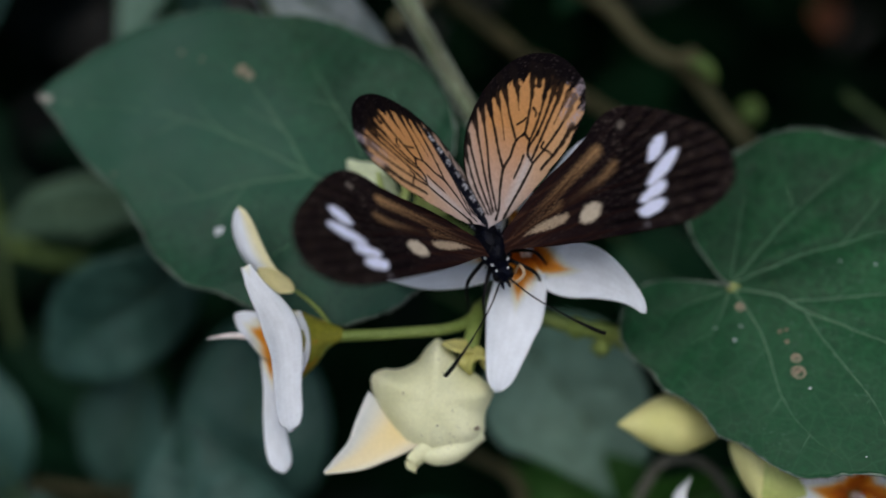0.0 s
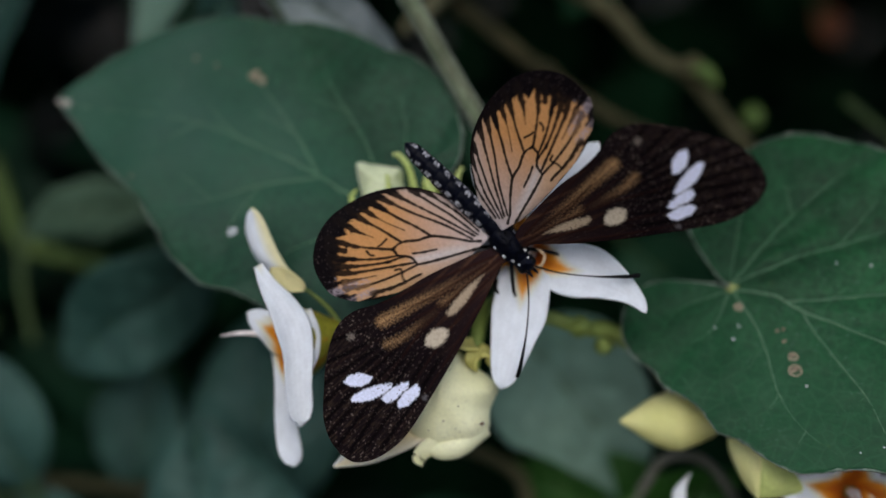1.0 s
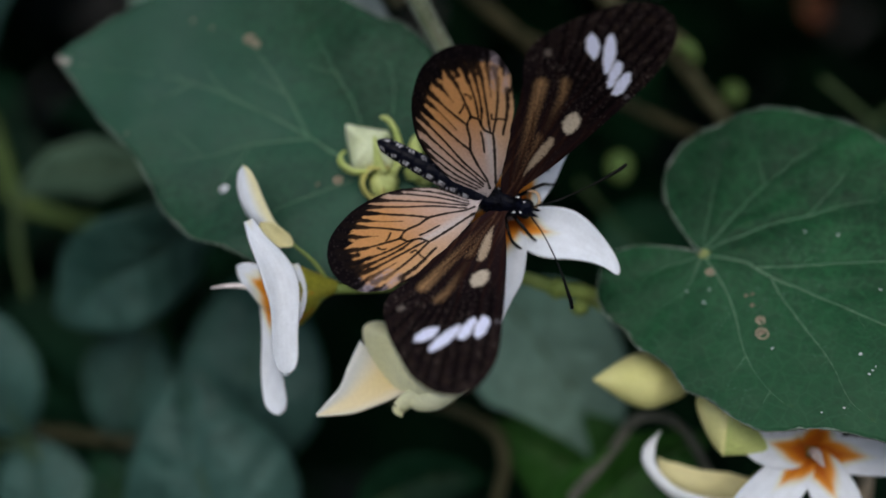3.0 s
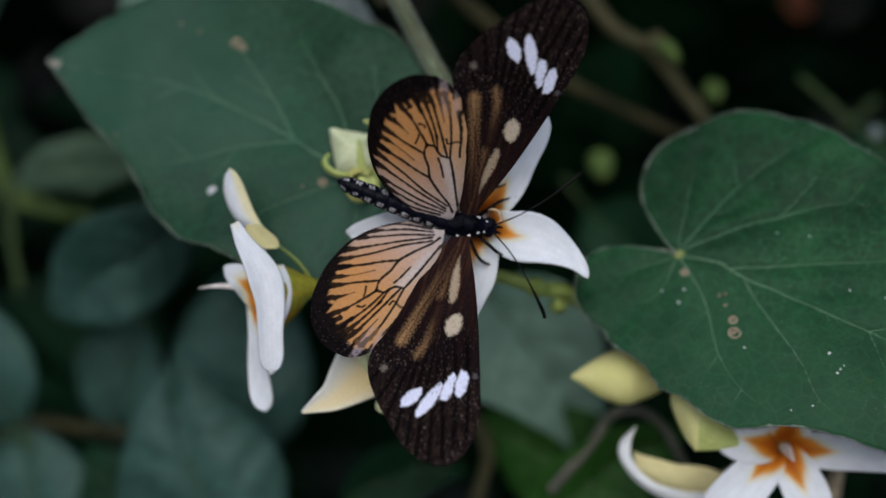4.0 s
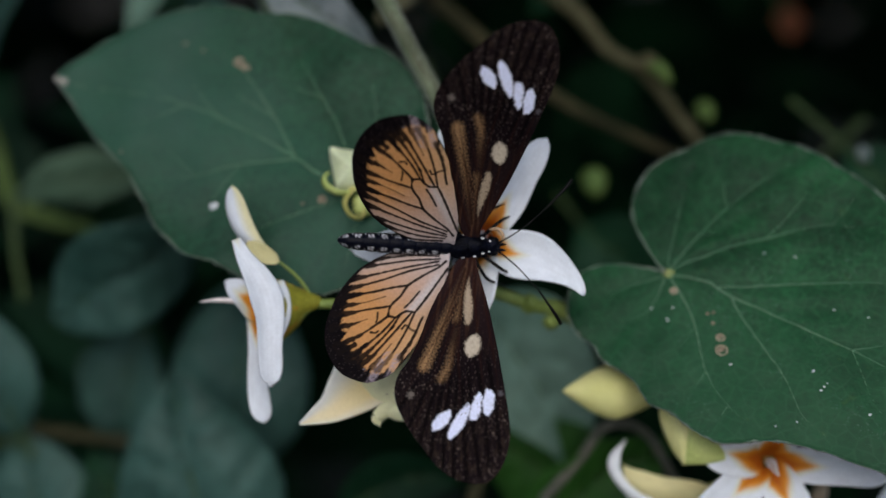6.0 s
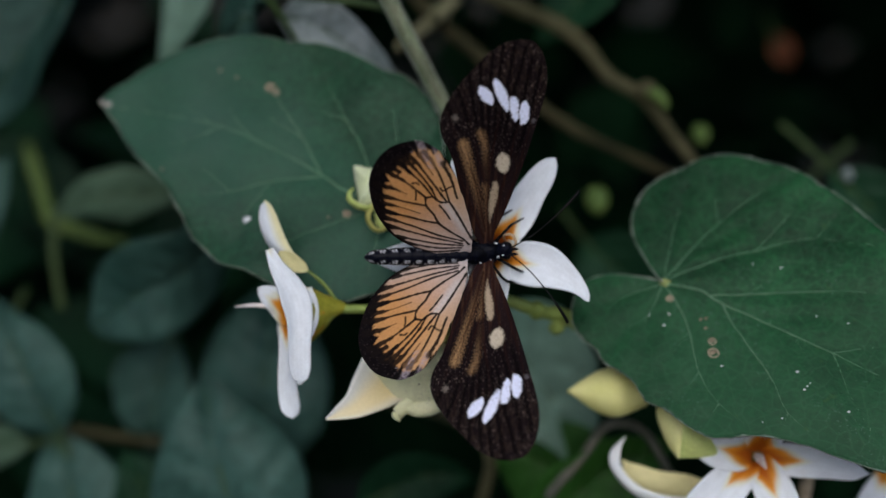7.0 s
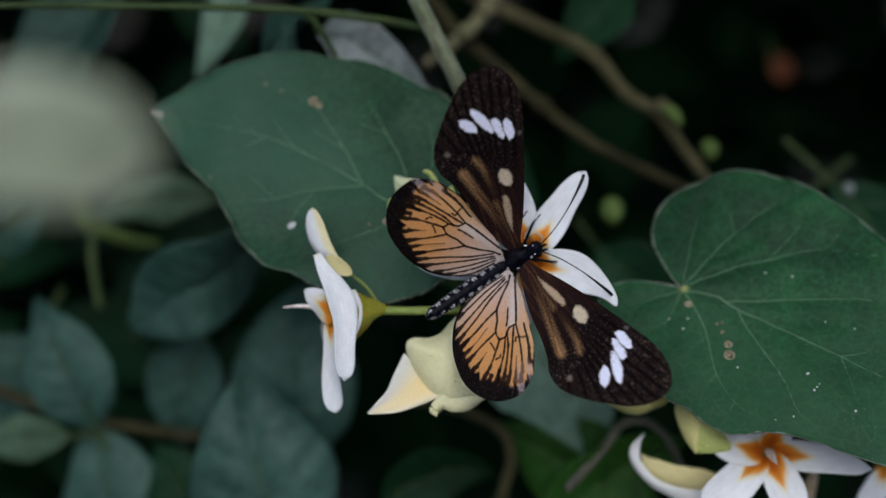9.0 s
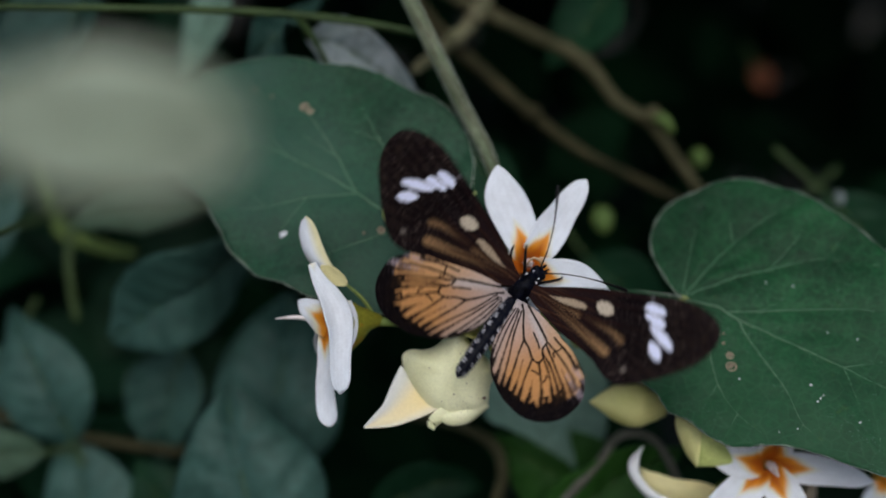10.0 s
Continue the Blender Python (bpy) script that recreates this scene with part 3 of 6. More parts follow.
    v, g = tube(at((-19.2, -6.0, 2.5), (-12.0, -5.8, 3.0), (-4.0, -5.2, 1.5), (0.6, -2.2, -2.6)), [0.75, 0.72, 0.75, 0.9], 9, 26)
    part("stalk", mesh_of("stalk", v, g, STALK), f)


def pillow(outline, height, back, ridges, n=80, m=12, flat=2.2):
    """A swollen body with an outline of (angle, radius): front and back bulge, ridges run to its corners."""
    knots = [(outline[-1][0] - 360, outline[-1][1])] + list(outline) + [(outline[0][0] + 360, outline[0][1])]
    curve = np.array(spline(knots, 300))
    ca, cr = curve[:, 0], curve[:, 1]
    verts, faces = [], []
    for s in (1, -1):
        for k in range(n):
            w = 360 * k / n
            r = float(np.interp(w, ca, cr))
            near = max(math.exp(-(((w - q + 180) % 360 - 180) / 16.0) ** 2) for q in ridges)
            for i in range(m + 1):
                f = i / m
                dome = (1 - f**flat) ** 0.7
                h = (height if s > 0 else -back) * dome + (0.8 * near * f**3 * (1 - f) * 4 if s > 0 else 0)
                verts.append((r * f * math.cos(radians(w)), r * f * math.sin(radians(w)), h))
    half = n * (m + 1)
    for s in (0, 1):
        for k in range(n):
            for i in range(m):
                a, b = s * half + k * (m + 1) + i, s * half + ((k + 1) % n) * (m + 1) + i
                faces.append((a, a + 1, b + 1, b) if s == 0 else (a, b, b + 1, a + 1))
    return verts, faces


def half_open_bud():
    f = thing("flower_bud", lay(-7.5, -14.3, 3.2), "half-open pale yellow flower bud with folded back petals", "flower bud", "flower buds")
    outline = [(5, 8.1), (18, 7.1), (34, 6.2), (56, 6.2), (74, 7.3), (83, 7.8), (92, 6.8), (112, 5.2), (138, 5.6), (149, 7.3), (158, 8.3), (170, 7.9), (193, 6.6), (223, 6.3), (245, 7.0), (258, 7.4), (274, 7.7), (292, 8.0), (311, 8.5), (327, 8.0), (342, 7.2), (355, 7.6)]
    v, g = pillow(outline, 3.9, 3.2, (5, 83, 160, 235, 312), 110, 16, 2.8)
    v = [np.array(q) + 0.22 * noise.noise_vector(Vector(q) * 0.3) + 0.07 * noise.noise_vector(Vector(q) * 1.1) + np.array((0, 0, 0.4 * math.exp(-(((q[0] - 0.3 - 0.12 * q[1]) / 1.0) ** 2)) if q[2] > 0 else 0)) for q in v]
    part("body", mesh_of("body", v, g, BUD), f)
    rows = ribbon([(-4.8, -2.4, 0.6), (-7.2, -4.7, 1.0), (-9.5, -6.7, 1.5), (-11.8, -7.9, 2.3), (-13.9, -8.9, 3.2)], [9.6, 7.2, 4.5, 2.4, 0.3], ((0.62, -0.78, 0.1), (0.62, -0.78, -0.2)), 0.18, 24, 11)
    t = np.linspace(0, 1, 11)[None, :, None] * np.ones((25, 1, 1))
    warm = np.clip(1.35 - np.abs(t - 0.66) / 0.38, 0, 1) * np.linspace(1, 0.55, 25)[:, None, None]
    pig = (WHITE * 0.75 + CREAM * 0.25) * (1 - warm * 0.85) + np.array((0.84, 0.66, 0.26)) * warm * 0.85
    vv, ff, pp = blade(rows, 0.3, pig)
    part("petal", mesh_of("petal", vv, ff, PETAL, pp), f, "white petal with a yellow flush")
    for pts, w, mat in ((((-0.2, -6.4, 2.3), (-1.8, -7.2, 2.5), (-2.7, -8.2, 2.4), (-2.4, -9.3, 1.9)), (2.6, 2.4, 1.8, 0.3), BUD), (((6.4, -4.8, 0.8), (3.4, -6.9, 1.9), (0.6, -7.4, 2.4), (-1.6, -7.0, 2.5)), (2.2, 2.6, 2.4, 1.6), BUD)):
        vv, ff, _ = blade(ribbon(pts, w, ((0.3, 0.9, 0.2), (0.5, 0.8, 0.2)), 0.2, 16, 9, 1.0, 0.0, 0.3), 0.4)
        part("lobe", mesh_of("lobe", vv, ff, mat), f)
    for pts, w in ((((5.0, 6.4, 1.2), (3.2, 6.6, 2.4), (1.6, 7.2, 2.6)), (2.4, 2.4, 1.2)), (((5.2, 6.0, 1.4), (4.6, 4.6, 2.8), (5.0, 3.0, 3.0)), (2.0, 2.0, 0.8)), (((5.4, 6.0, 1.0), (6.8, 4.8, 2.0), (7.6, 2.8, 2.0)), (1.8, 2.0, 0.6))):
        vv, ff, _ = blade(ribbon(pts, w, ((0.5, -0.6, 0.5), (0.5, -0.5, 0.6)), 0.15, 14, 7, 1.0, 0.0, 0.4), 0.5)
        part("sepal", mesh_of("sepal", vv, ff, SEPAL), f)
    for x, y, z, r in ((5.7, -3.8, 2.9, 0.32), (-3.6, 1.0, 3.9, 0.14), (1.6, 3.4, 3.8, 0.12), (0.6, -3.2, 4.1, 0.13), (-1.4, -4.4, 3.8, 0.11), (2.6, -1.4, 4.0, 0.1)):
        bv, bf = blob((x, y, z), (r, r * 0.9, r * 0.6), 8, 0.4)
        part("blemish", mesh_of("blemish", bv, bf, SCAR), f, "small brown blemish")
    v, g = tube([(4.4, 3.6, 0.6), (5.4, 7.4, -1.0), (6.4, 11.0, -3.0), (8.2, 12.2, -6.6)], [1.25, 1.05, 0.95, 1.0], 10, 22)
    part("stalk", mesh_of("stalk", v, g, STALK), f)


def pointed_bud(base, tip, width, mat, label, stalk=None, shape=(0.25, 0.8, 1.0, 0.9, 0.55, 0.08), ridge=0.12):
    """A closed spindle-shaped bud."""
    f = thing("flower_bud", lay(*base), label, "flower bud", "flower buds")
    d = [b - a for a, b in zip(base, tip)]
    n = len(shape) - 1
    v, g = tube([tuple(c * i / n for c in d) for i in range(n + 1)], [width / 2 * s for s in shape], 20, 20)
    v = [np.array(q) * (1 + 0.0) + ridge * noise.noise_vector(Vector(q) * 0.35) for q in v]
    part("body", mesh_of("body", v, g, mat), f)
    if stalk:
        q = tuple(a - b for a, b in zip(stalk, base))
        sv, sf = tube([q, tuple(0.5 * c + 0.4 for c in q), (0, 0, 0)], [0.7, 0.7, width * 0.18], 8, 10)
        part("stalk", mesh_of("stalk", sv, sf, STALK), f)
    return f


def sepals_on(f, curls):
    for pts, w in curls:
        vv, ff, _ = blade(ribbon(pts, w, ((0.6, 0.2, 0.7), (0.4, 0.5, 0.7)), 0.15, 16, 5), 0.4)
        part("sepal", mesh_of("sepal", vv, ff, BUD_GREEN), f)


def young_buds():
    """Two angular young buds with curled sepals beside the stem."""
    f = thing("flower_bud", lay(-14.6, 14.0, -1.5), "pale green angular young bud with curled sepals", "flower bud", "flower buds")
    outline = [(0, 3.0), (20, 3.0), (42, 3.6), (62, 3.0), (90, 2.9), (115, 3.5), (134, 4.7), (150, 4.0), (180, 3.1), (215, 3.2), (232, 3.9), (270, 3.5), (322, 4.3), (342, 3.4)]
    v, g = pillow(outline, 2.2, 2.0, (42, 134, 232, 322), 60, 9)
    v = [np.array(q) + 0.2 * noise.noise_vector(Vector(q) * 0.4) for q in v]
    part("body", mesh_of("body", v, g, BUD_YOUNG), f)
    sepals_on(f, (([(3.2, -3.6, 1.0), (4.3, -1.2, 1.4), (4.1, 0.8, 1.5), (3.5, 2.8, 1.5), (2.5, 4.1, 1.4), (1.6, 4.4, 1.2)], (1.9, 1.6, 1.2, 1.0, 0.8, 0.3)), ([(-0.5, -3.6, 1.4), (-2.2, -3.5, 1.8), (-3.9, -2.4, 1.6), (-4.2, -1.2, 1.2), (-3.5, -0.4, 0.8)], (1.8, 1.3, 1.1, 0.9, 0.4)),
                  ([(1.4, -3.6, 1.6), (1.0, -1.2, 2.3), (0.8, 1.6, 2.2)], (2.6, 1.6, 0.2))))
    # the curled sepal below the bud
    v, g = blob((2.0, -4.9, 0.4), (2.1, 2.1, 1.5), 20, 0.15)
    part("foot", mesh_of("foot", v, g, BUD_GREEN), f)
    rows = ribbon([(2.8, -2.8, 1.4), (0.3, -3.0, 1.9), (-0.9, -4.9, 2.0), (-0.1, -6.8, 1.9), (1.5, -7.1, 1.6), (2.0, -5.7, 1.6)], [1.6, 1.6, 1.5, 1.4, 1.2, 0.6], ((0.3, -0.5, 0.8), (0.2, 0.4, 0.8)), 0.15, 26, 7)
    vv, ff, _ = blade(rows, 0.4)
    part("sepal", mesh_of("sepal", vv, ff, SEPAL), f, "yellow curled sepal")
    v, g = tube([(2.4, -5.4, -0.4), (6.0, -7.0, -3.0), (11.0, -9.0, -6.0)], [1.1, 0.8, 0.8], 8, 12)
    part("stalk", mesh_of("stalk", v, g, STALK), f)
    f = thing("flower_bud", lay(-7.0, 11.0, -2.0), "yellow-green young bud with curled sepals", "flower bud", "flower buds")
    v, g = blob((0.2, -0.4, 0.2), (2.1, 2.0, 1.6), 20, 0.2)
    part("body", mesh_of("body", v, g, BUD_GREEN), f)
    v, g = tube([(-0.6, -0.2, 0.6), (-1.0, 2.0, 0.8), (-1.2, 3.6, 0.8), (-1.1, 4.8, 0.6)], [1.5, 1.1, 0.8, 0.3], 14, 16)
    part("tip", mesh_of("tip", v, g, BUD_GREEN), f)
    sepals_on(f, (([(1.2, -0.4, 1.0), (2.3, 2.2, 1.2), (2.9, 4.6, 1.2), (3.6, 5.3, 1.0)], (1.6, 1.4, 1.2, 0.8)), ([(-1.4, -1.6, 1.2), (-2.0, 0.0, 1.8), (-0.6, 1.4, 1.8)], (2.2, 1.8, 0.5))))
    v, g = tube([(0.8, -1.4, -0.6), (4.0, -3.4, -3.0), (8.0, -6.0, -6.0)], [1.0, 0.8, 0.8], 8, 12)
    part("stalk", mesh_of("stalk", v, g, STALK), f)


def folded_bud():
    """A bud of three broad folds that meet in sharp ridges and a pointed tip."""
    base, tip = np.array((34.8, -20.2, 0.6)), np.array((34.9, -29.4, 1.6))
    f = thing("flower_bud", lay(*base), "greenish yellow folded flower bud under a leaf", "flower bud", "flower buds")
    ridge = [(0, 0, 0), (0.6, -2.4, 2.0), (0.3, -6.2, 2.4), tuple(tip - base)]
    left = [(-2.0, 0.6, -1.2), (-3.2, -2.2, -0.8), (-1.6, -6.8, -0.2), tuple(tip - base)]
    right = [(3.4, -1.0, -1.6), (5.8, -4.8, -1.6), (7.6, -8.6, -1.0), (5.0, -9.0, -0.2)]
    for a, b, mat in ((left, ridge, BUD_YELLOW), (ridge, right, BUD_GREEN)):
        p, q = np.array(spline(a, 16)), np.array(spline(b, 16))
        rows = [[p[i] * (1 - k / 8) + q[i] * k / 8 + np.array((0, 0, 0.7 * math.sin(math.pi * k / 8))) for k in range(9)] for i in range(17)]
        v, g, _ = blade(rows, 0.4)
        part("fold", mesh_of("fold", v, g, mat), f)
    v, g = tube([(7, 4, -6), (3, 2.4, -3.4), (0.6, 0.2, -0.6)], [0.8, 1.0, 1.6], 9, 12)
    part("stalk", mesh_of("stalk", v, g, STALK), f)


def low_flower():
    f = thing("flower", lay(48.2, -29.4, 0.0), "open white flower with an orange star under a leaf", "flower", "white flowers")
    plan = [((-11.0, 3.6, 0.5), (4.0, 6.0, 6.5, 5.0, 1.2)), ((17.5, -2.2, 1.0), (4.0, 5.4, 4.6, 2.8, 0.5)), ((-12.5, -9.0, 2.5), (4.0, 6.2, 7.0, 5.0, 1.4)),
            ((4.2, -12.5, 2.0), (4.0, 6.0, 6.4, 4.6, 1.2)), ((4.5, 12.0, -4.0), (4.0, 6.2, 6.0, 4.0, 1.0))]
    for (x, y, z), w in plan:
        n = math.hypot(x, y)
        sx, sy = -y / n, x / n
        pts = [(x * 0.06, y * 0.06, -2.2), (x * 0.3 + sx * 0.4, y * 0.3 + sy * 0.4, -0.2), (x * 0.6 + sx * 0.5, y * 0.6 + sy * 0.5, 0.6 + z * 0.4), (x * 0.86, y * 0.86, 0.5 + z * 0.8), (x, y, z)]
        petal(f, pts, w, ((sx, sy, 0.2), (sx, sy, -0.2)), 0.1, 6.8, narrow=0.62)
    for k in range(5):
        w = radians(72 * k + 40)
        v, g = tube([(0.3 * math.cos(w), 0.3 * math.sin(w), -1.8), (0.6 * math.cos(w), 0.6 * math.sin(w), 0.4), (0.5 + 0.1 * math.cos(w), -1.4 + 0.1 * math.sin(w), 2.6)], [0.2, 0.22, 0.06], 6, 8)
        part("stamen", mesh_of("stamen", v, g, PISTIL), f)
    v, g = tube([(3, 8, -12), (1, 3, -7), (0, 0, -3.4)], [0.8, 1.3, 1.7], 12, 12)
    part("tube", mesh_of("tube", v, g, THROAT), f)


def curled_flower():
    f = thing("flower", lay(39.0, -36.0, -7.0), "wilting white flower with curled yellowish petals", "flower", "white flowers")
    o = np.array((39.0, -36.0, -7.0))

    def at(*pts):
        return [tuple(np.array(p) - o) for p in pts]

    petal(f, at((39, -38.5, -6), (33.9, -37.6, -5), (28.9, -35.6, -5), (25.8, -32.2, -5), (25.6, -29.4, -5.4), (27.4, -27.1, -6.4)), (3.2, 2.4, 1.9, 1.7, 2.0, 1.0), ((0.1, 1, 0.4), (0.9, 0.2, 0.6)), 0.2, 0.0, tint=0.1)
    petal(f, at((40, -36, -7), (37.0, -35.2, -6.6), (32.5, -34.6, -6.2), (28.8, -32.8, -6.2), (27.0, -30.8, -6.4)), (4.0, 4.4, 4.2, 3.0, 0.8), ((0.1, 1, 0.3), (0.5, 0.8, 0.3)), 0.15, 0.0, tint=1.0)
    petal(f, at((40, -37, -8), (36, -40, -7), (33, -44, -6), (31, -47, -5)), (4.0, 6.0, 5.0, 1.0), ((0.8, 0.5, 0.2), (0.8, 0.5, 0.2)), 0.1, 0.0, tint=0.1)
    v, g = tube([(10, 4, -10), (4, 1, -4), (0.6, -0.6, -0.6)], [0.8, 1.2, 2.2], 12, 12)
    part("tube", mesh_of("tube", v, g, THROAT), f)


def small_flower():
    f = thing("flower", lay(74.0, -34.0, -13.0), "white flower mostly hidden under a leaf", "flower", "white flowers")
    for x, y, z, w in ((-6.4, -8.0, 2.0, (3.0, 4.6, 5.0, 4.0, 1.0)), (6.0, -9.0, 1.0, (3.0, 4.8, 5.0, 4.0, 1.0)), (9.0, 3.0, -2.0, (3.0, 4.6, 5.0, 4.0, 1.0))):
        n = math.hypot(x, y)
        sx, sy = -y / n, x / n
        petal(f, [(0, 0, -2), (x * 0.3, y * 0.3, -0.4), (x * 0.6, y * 0.6, z * 0.5), (x * 0.85, y * 0.85, z * 0.9), (x, y, z)], w, ((sx, sy, 0.2), (sx, sy, -0.2)), 0.1, 3.0)
    v, g = tube([(4, 8, -10), (1, 3, -6), (0, 0, -2.6)], [0.8, 1.2, 1.6], 12, 12)
    part("tube", mesh_of("tube", v, g, THROAT), f)


# ---- the butterfly ----
def inside(poly, x, y):
    """Signed distance to a closed outline, positive inside."""
    p = np.array(poly, float)
    d, odd = np.full(x.shape, 1e9), np.zeros(x.shape, bool)
    for (ax, ay), (bx, by) in zip(p, np.roll(p, -1, 0)):
        ex, ey = bx - ax, by - ay
        t = np.clip(((x - ax) * ex + (y - ay) * ey) / (ex * ex + ey * ey + 1e-9), 0, 1)
        d = np.minimum(d, np.hypot(x - ax - t * ex, y - ay - t * ey))
        odd ^= ((ay > y) != (by > y)) & (x < (bx - ax) * (y - ay) / (by - ay + 1e-12) + ax)
    return np.where(odd, d, -d)


def along_line(path, x, y, steps=24):
    """Distance to a smooth open line."""
    q = np.array(spline(path, steps))
    d = np.full(x.shape, 1e9)
    for (ax, ay), (bx, by) in zip(q[:-1], q[1:]):
        ex, ey = bx - ax, by - ay
        t = np.clip(((x - ax) * ex + (y - ay) * ey) / (ex * ex + ey * ey + 1e-9), 0, 1)
        d = np.minimum(d, np.hypot(x - ax - t * ex, y - ay - t * ey))
    return d


def over(pig, colour, cover):
    return pig * (1 - cover[..., None]) + np.array(colour) * cover[..., None]


def soft(d, w):
    return np.clip(0.5 + d / w, 0, 1)


def jitter(x, y, scale, seed):
    flat = [noise.noise(Vector((a * scale, b * scale, seed))) for a, b in zip(x.ravel(), y.ravel())]
    return np.array(flat).reshape(x.shape)


def rounded(poly, n=10):
    """The smooth closed curve through some corners."""
    p = list(poly)
    q = spline(p[-2:] + p + p[:2], n * (len(p) + 3))
    return [tuple(v) for v in q[2 * n : 2 * n + n * len(p)]]


BLACK_SCALES = (0.0045, 0.0028, 0.0038)


@functools.lru_cache
def forewing_pattern():
    """The long dark forewing: span along y, with a straight front edge, a rounded tip and a hollow rear edge."""
    lead = spline([(0.0, 0.4), (2.4, 0.2), (4.4, 0.9), (8.9, 2.7), (14.2, 4.5), (20.1, 6.3), (25.3, 7.7), (28.4, 7.9), (31.2, 7.3), (33.2, 5.9), (33.8, 4.1)], 200)
    trail = spline([(0.0, -0.8), (2.0, -2.4), (4.2, -3.3), (7.4, -4.4), (10.9, -5.4), (14.7, -6.1), (17.7, -7.0), (20.3, -8.2), (22.7, -8.4), (24.9, -7.6), (27.6, -5.7), (30.1, -3.3), (32.3, -0.9), (33.5, 1.6), (33.8, 4.0)], 200)
    lead, trail = np.array(lead), np.array(trail)
    nu, nv = 400, 160
    ys = 33.8 * (1 - (1 - np.linspace(0, 1, nu)) ** 1.5)
    a, b = np.interp(ys, lead[:, 0], lead[:, 1]), np.interp(ys, trail[:, 0], trail[:, 1])
    v = np.linspace(0, 1, nv)[None, :]
    x, y = a[:, None] * (1 - v) + b[:, None] * v, np.repeat(ys[:, None], nv, 1)
    z = 0.5 * np.sin(np.pi * np.clip(y / 34, 0, 1)) - 0.5 * (v - 0.3) ** 2
    rag, fleck, dust = 0.16 * jitter(x, y, 3.0, 3), jitter(x, y, 5.5, 8), jitter(x * 2.4, y * 0.35, 2.2, 17)
    pig = np.zeros((nu, nv, 3)) + np.array(BLACK_SCALES)
    pig = over(pig, (0.034, 0.016, 0.016), 0.55 * np.clip(1 - y / 20, 0, 1))
    pig = over(pig, (0.0085, 0.0052, 0.0062), 0.8 * np.clip((y - 15) / 6, 0, 1))
    pig = over(pig, (0.075, 0.036, 0.020), np.clip(1 - y / 17, 0, 1) * np.clip(2.0 * jitter(x * 2.2, y * 0.14, 1.0, 23), 0, 0.8))
    # pale dust in streaks towards the outer edge
    pig = over(pig, (0.050, 0.034, 0.022), 0.35 * np.clip((y - 18) / 9, 0, 1) * np.clip(dust * 2.2 + 0.1, 0, 1))
    scales = jitter(x * 1.0, y * 0.55, 4.8, 31)
    pig = over(pig, (0.20, 0.16, 0.135), 0.55 * soft(scales - 0.41, 0.16) * np.clip((y - 13) / 9, 0.08, 1) * np.clip(0.75 + 1.5 * jitter(x, y, 0.4, 41), 0, 1))
    for line, width, share in (([(-1.2, 3.6), (-1.9, 6.6), (-2.9, 10.8), (-4.0, 15.2), (-4.9, 18.7)], 1.0, 0.95), ([(-1.2, 13.0), (-1.5, 16.4), (-1.7, 18.4), (-2.3, 20.2)], 0.62, 0.8), ([(-0.6, 3.0), (-1.0, 6.5), (-1.5, 11.5)], 0.45, 0.5)):
        d = along_line(line, x, y)
        start, end = line[0][1], line[-1][1]
        grow = np.clip((y - start) / (end - start), 0.15, 1)
        pig = over(pig, (0.37, 0.215, 0.10), share * grow**1.1 * soft(width * 0.6 * grow**0.6 - d + 0.35 * fleck + 2 * rag, 1.0) * np.clip(0.8 + 0.8 * fleck, 0, 1))
    relief = np.zeros(x.shape)
    for line in ([(0.4, 1.0), (2.3, 9.0), (5.4, 20.0), (7.0, 28.0)], [(-0.3, 1.5), (0.9, 9.0), (2.2, 15.0), (5.6, 30.5)], [(-0.6, 2.0), (-1.0, 9.0), (-0.4, 17.0), (3.2, 32.5)], [(-0.5, 16.5), (0.6, 24.0), (0.9, 33.0)],
                 [(-1.0, 14.0), (-1.4, 23.0), (-2.2, 31.0)], [(-1.4, 11.5), (-3.4, 20.0), (-5.0, 28.0)], [(-1.6, 9.0), (-5.2, 18.0), (-7.4, 24.5)], [(-1.4, 2.5), (-4.0, 9.5), (-6.6, 17.0)], [(-1.2, 3.6), (-2.6, 10.2), (-3.7, 15.0), (-4.7, 19.0)]):
        d = along_line(line, x, y)
        pig = over(pig, (0.020, 0.007, 0.005), 0.85 * soft(0.15 - d, 0.2) * np.clip(1.2 - y / 22, 0.2, 1))
        relief += 0.06 * np.exp(-((d / 0.22) ** 2)) * np.clip((22 - y) / 3, 0, 1)
    # dark lines between the dusty fields of the tip
    for line in ([(2.9, 14.5), (5.2, 22.0), (6.9, 29.5)], [(1.6, 16.0), (3.7, 22.5), (5.6, 31.0)], [(0.9, 17.0), (2.3, 24.0), (4.6, 32.6)], [(0.2, 18.0), (1.6, 26.0), (3.0, 33.6)], [(-0.3, 18.0), (0.2, 25.0), (1.2, 33.4)], [(-1.0, 18.0), (-1.0, 25.0), (-0.4, 32.6)], [(-1.8, 18.5), (-2.2, 25.0), (-2.2, 31.0)], [(-2.6, 19.0), (-3.4, 25.0), (-4.0, 29.4)], [(-3.6, 19.5), (-4.7, 24.0), (-5.8, 27.4)], [(-4.8, 19.5), (-6.2, 22.5), (-7.5, 25.2)]):
        d = along_line(line, x, y)
        pig = over(pig, (0.0022, 0.0014, 0.0018), 0.92 * soft(0.26 + rag - d, 0.3) * np.clip((y - line[0][1]) / 3, 0, 1))
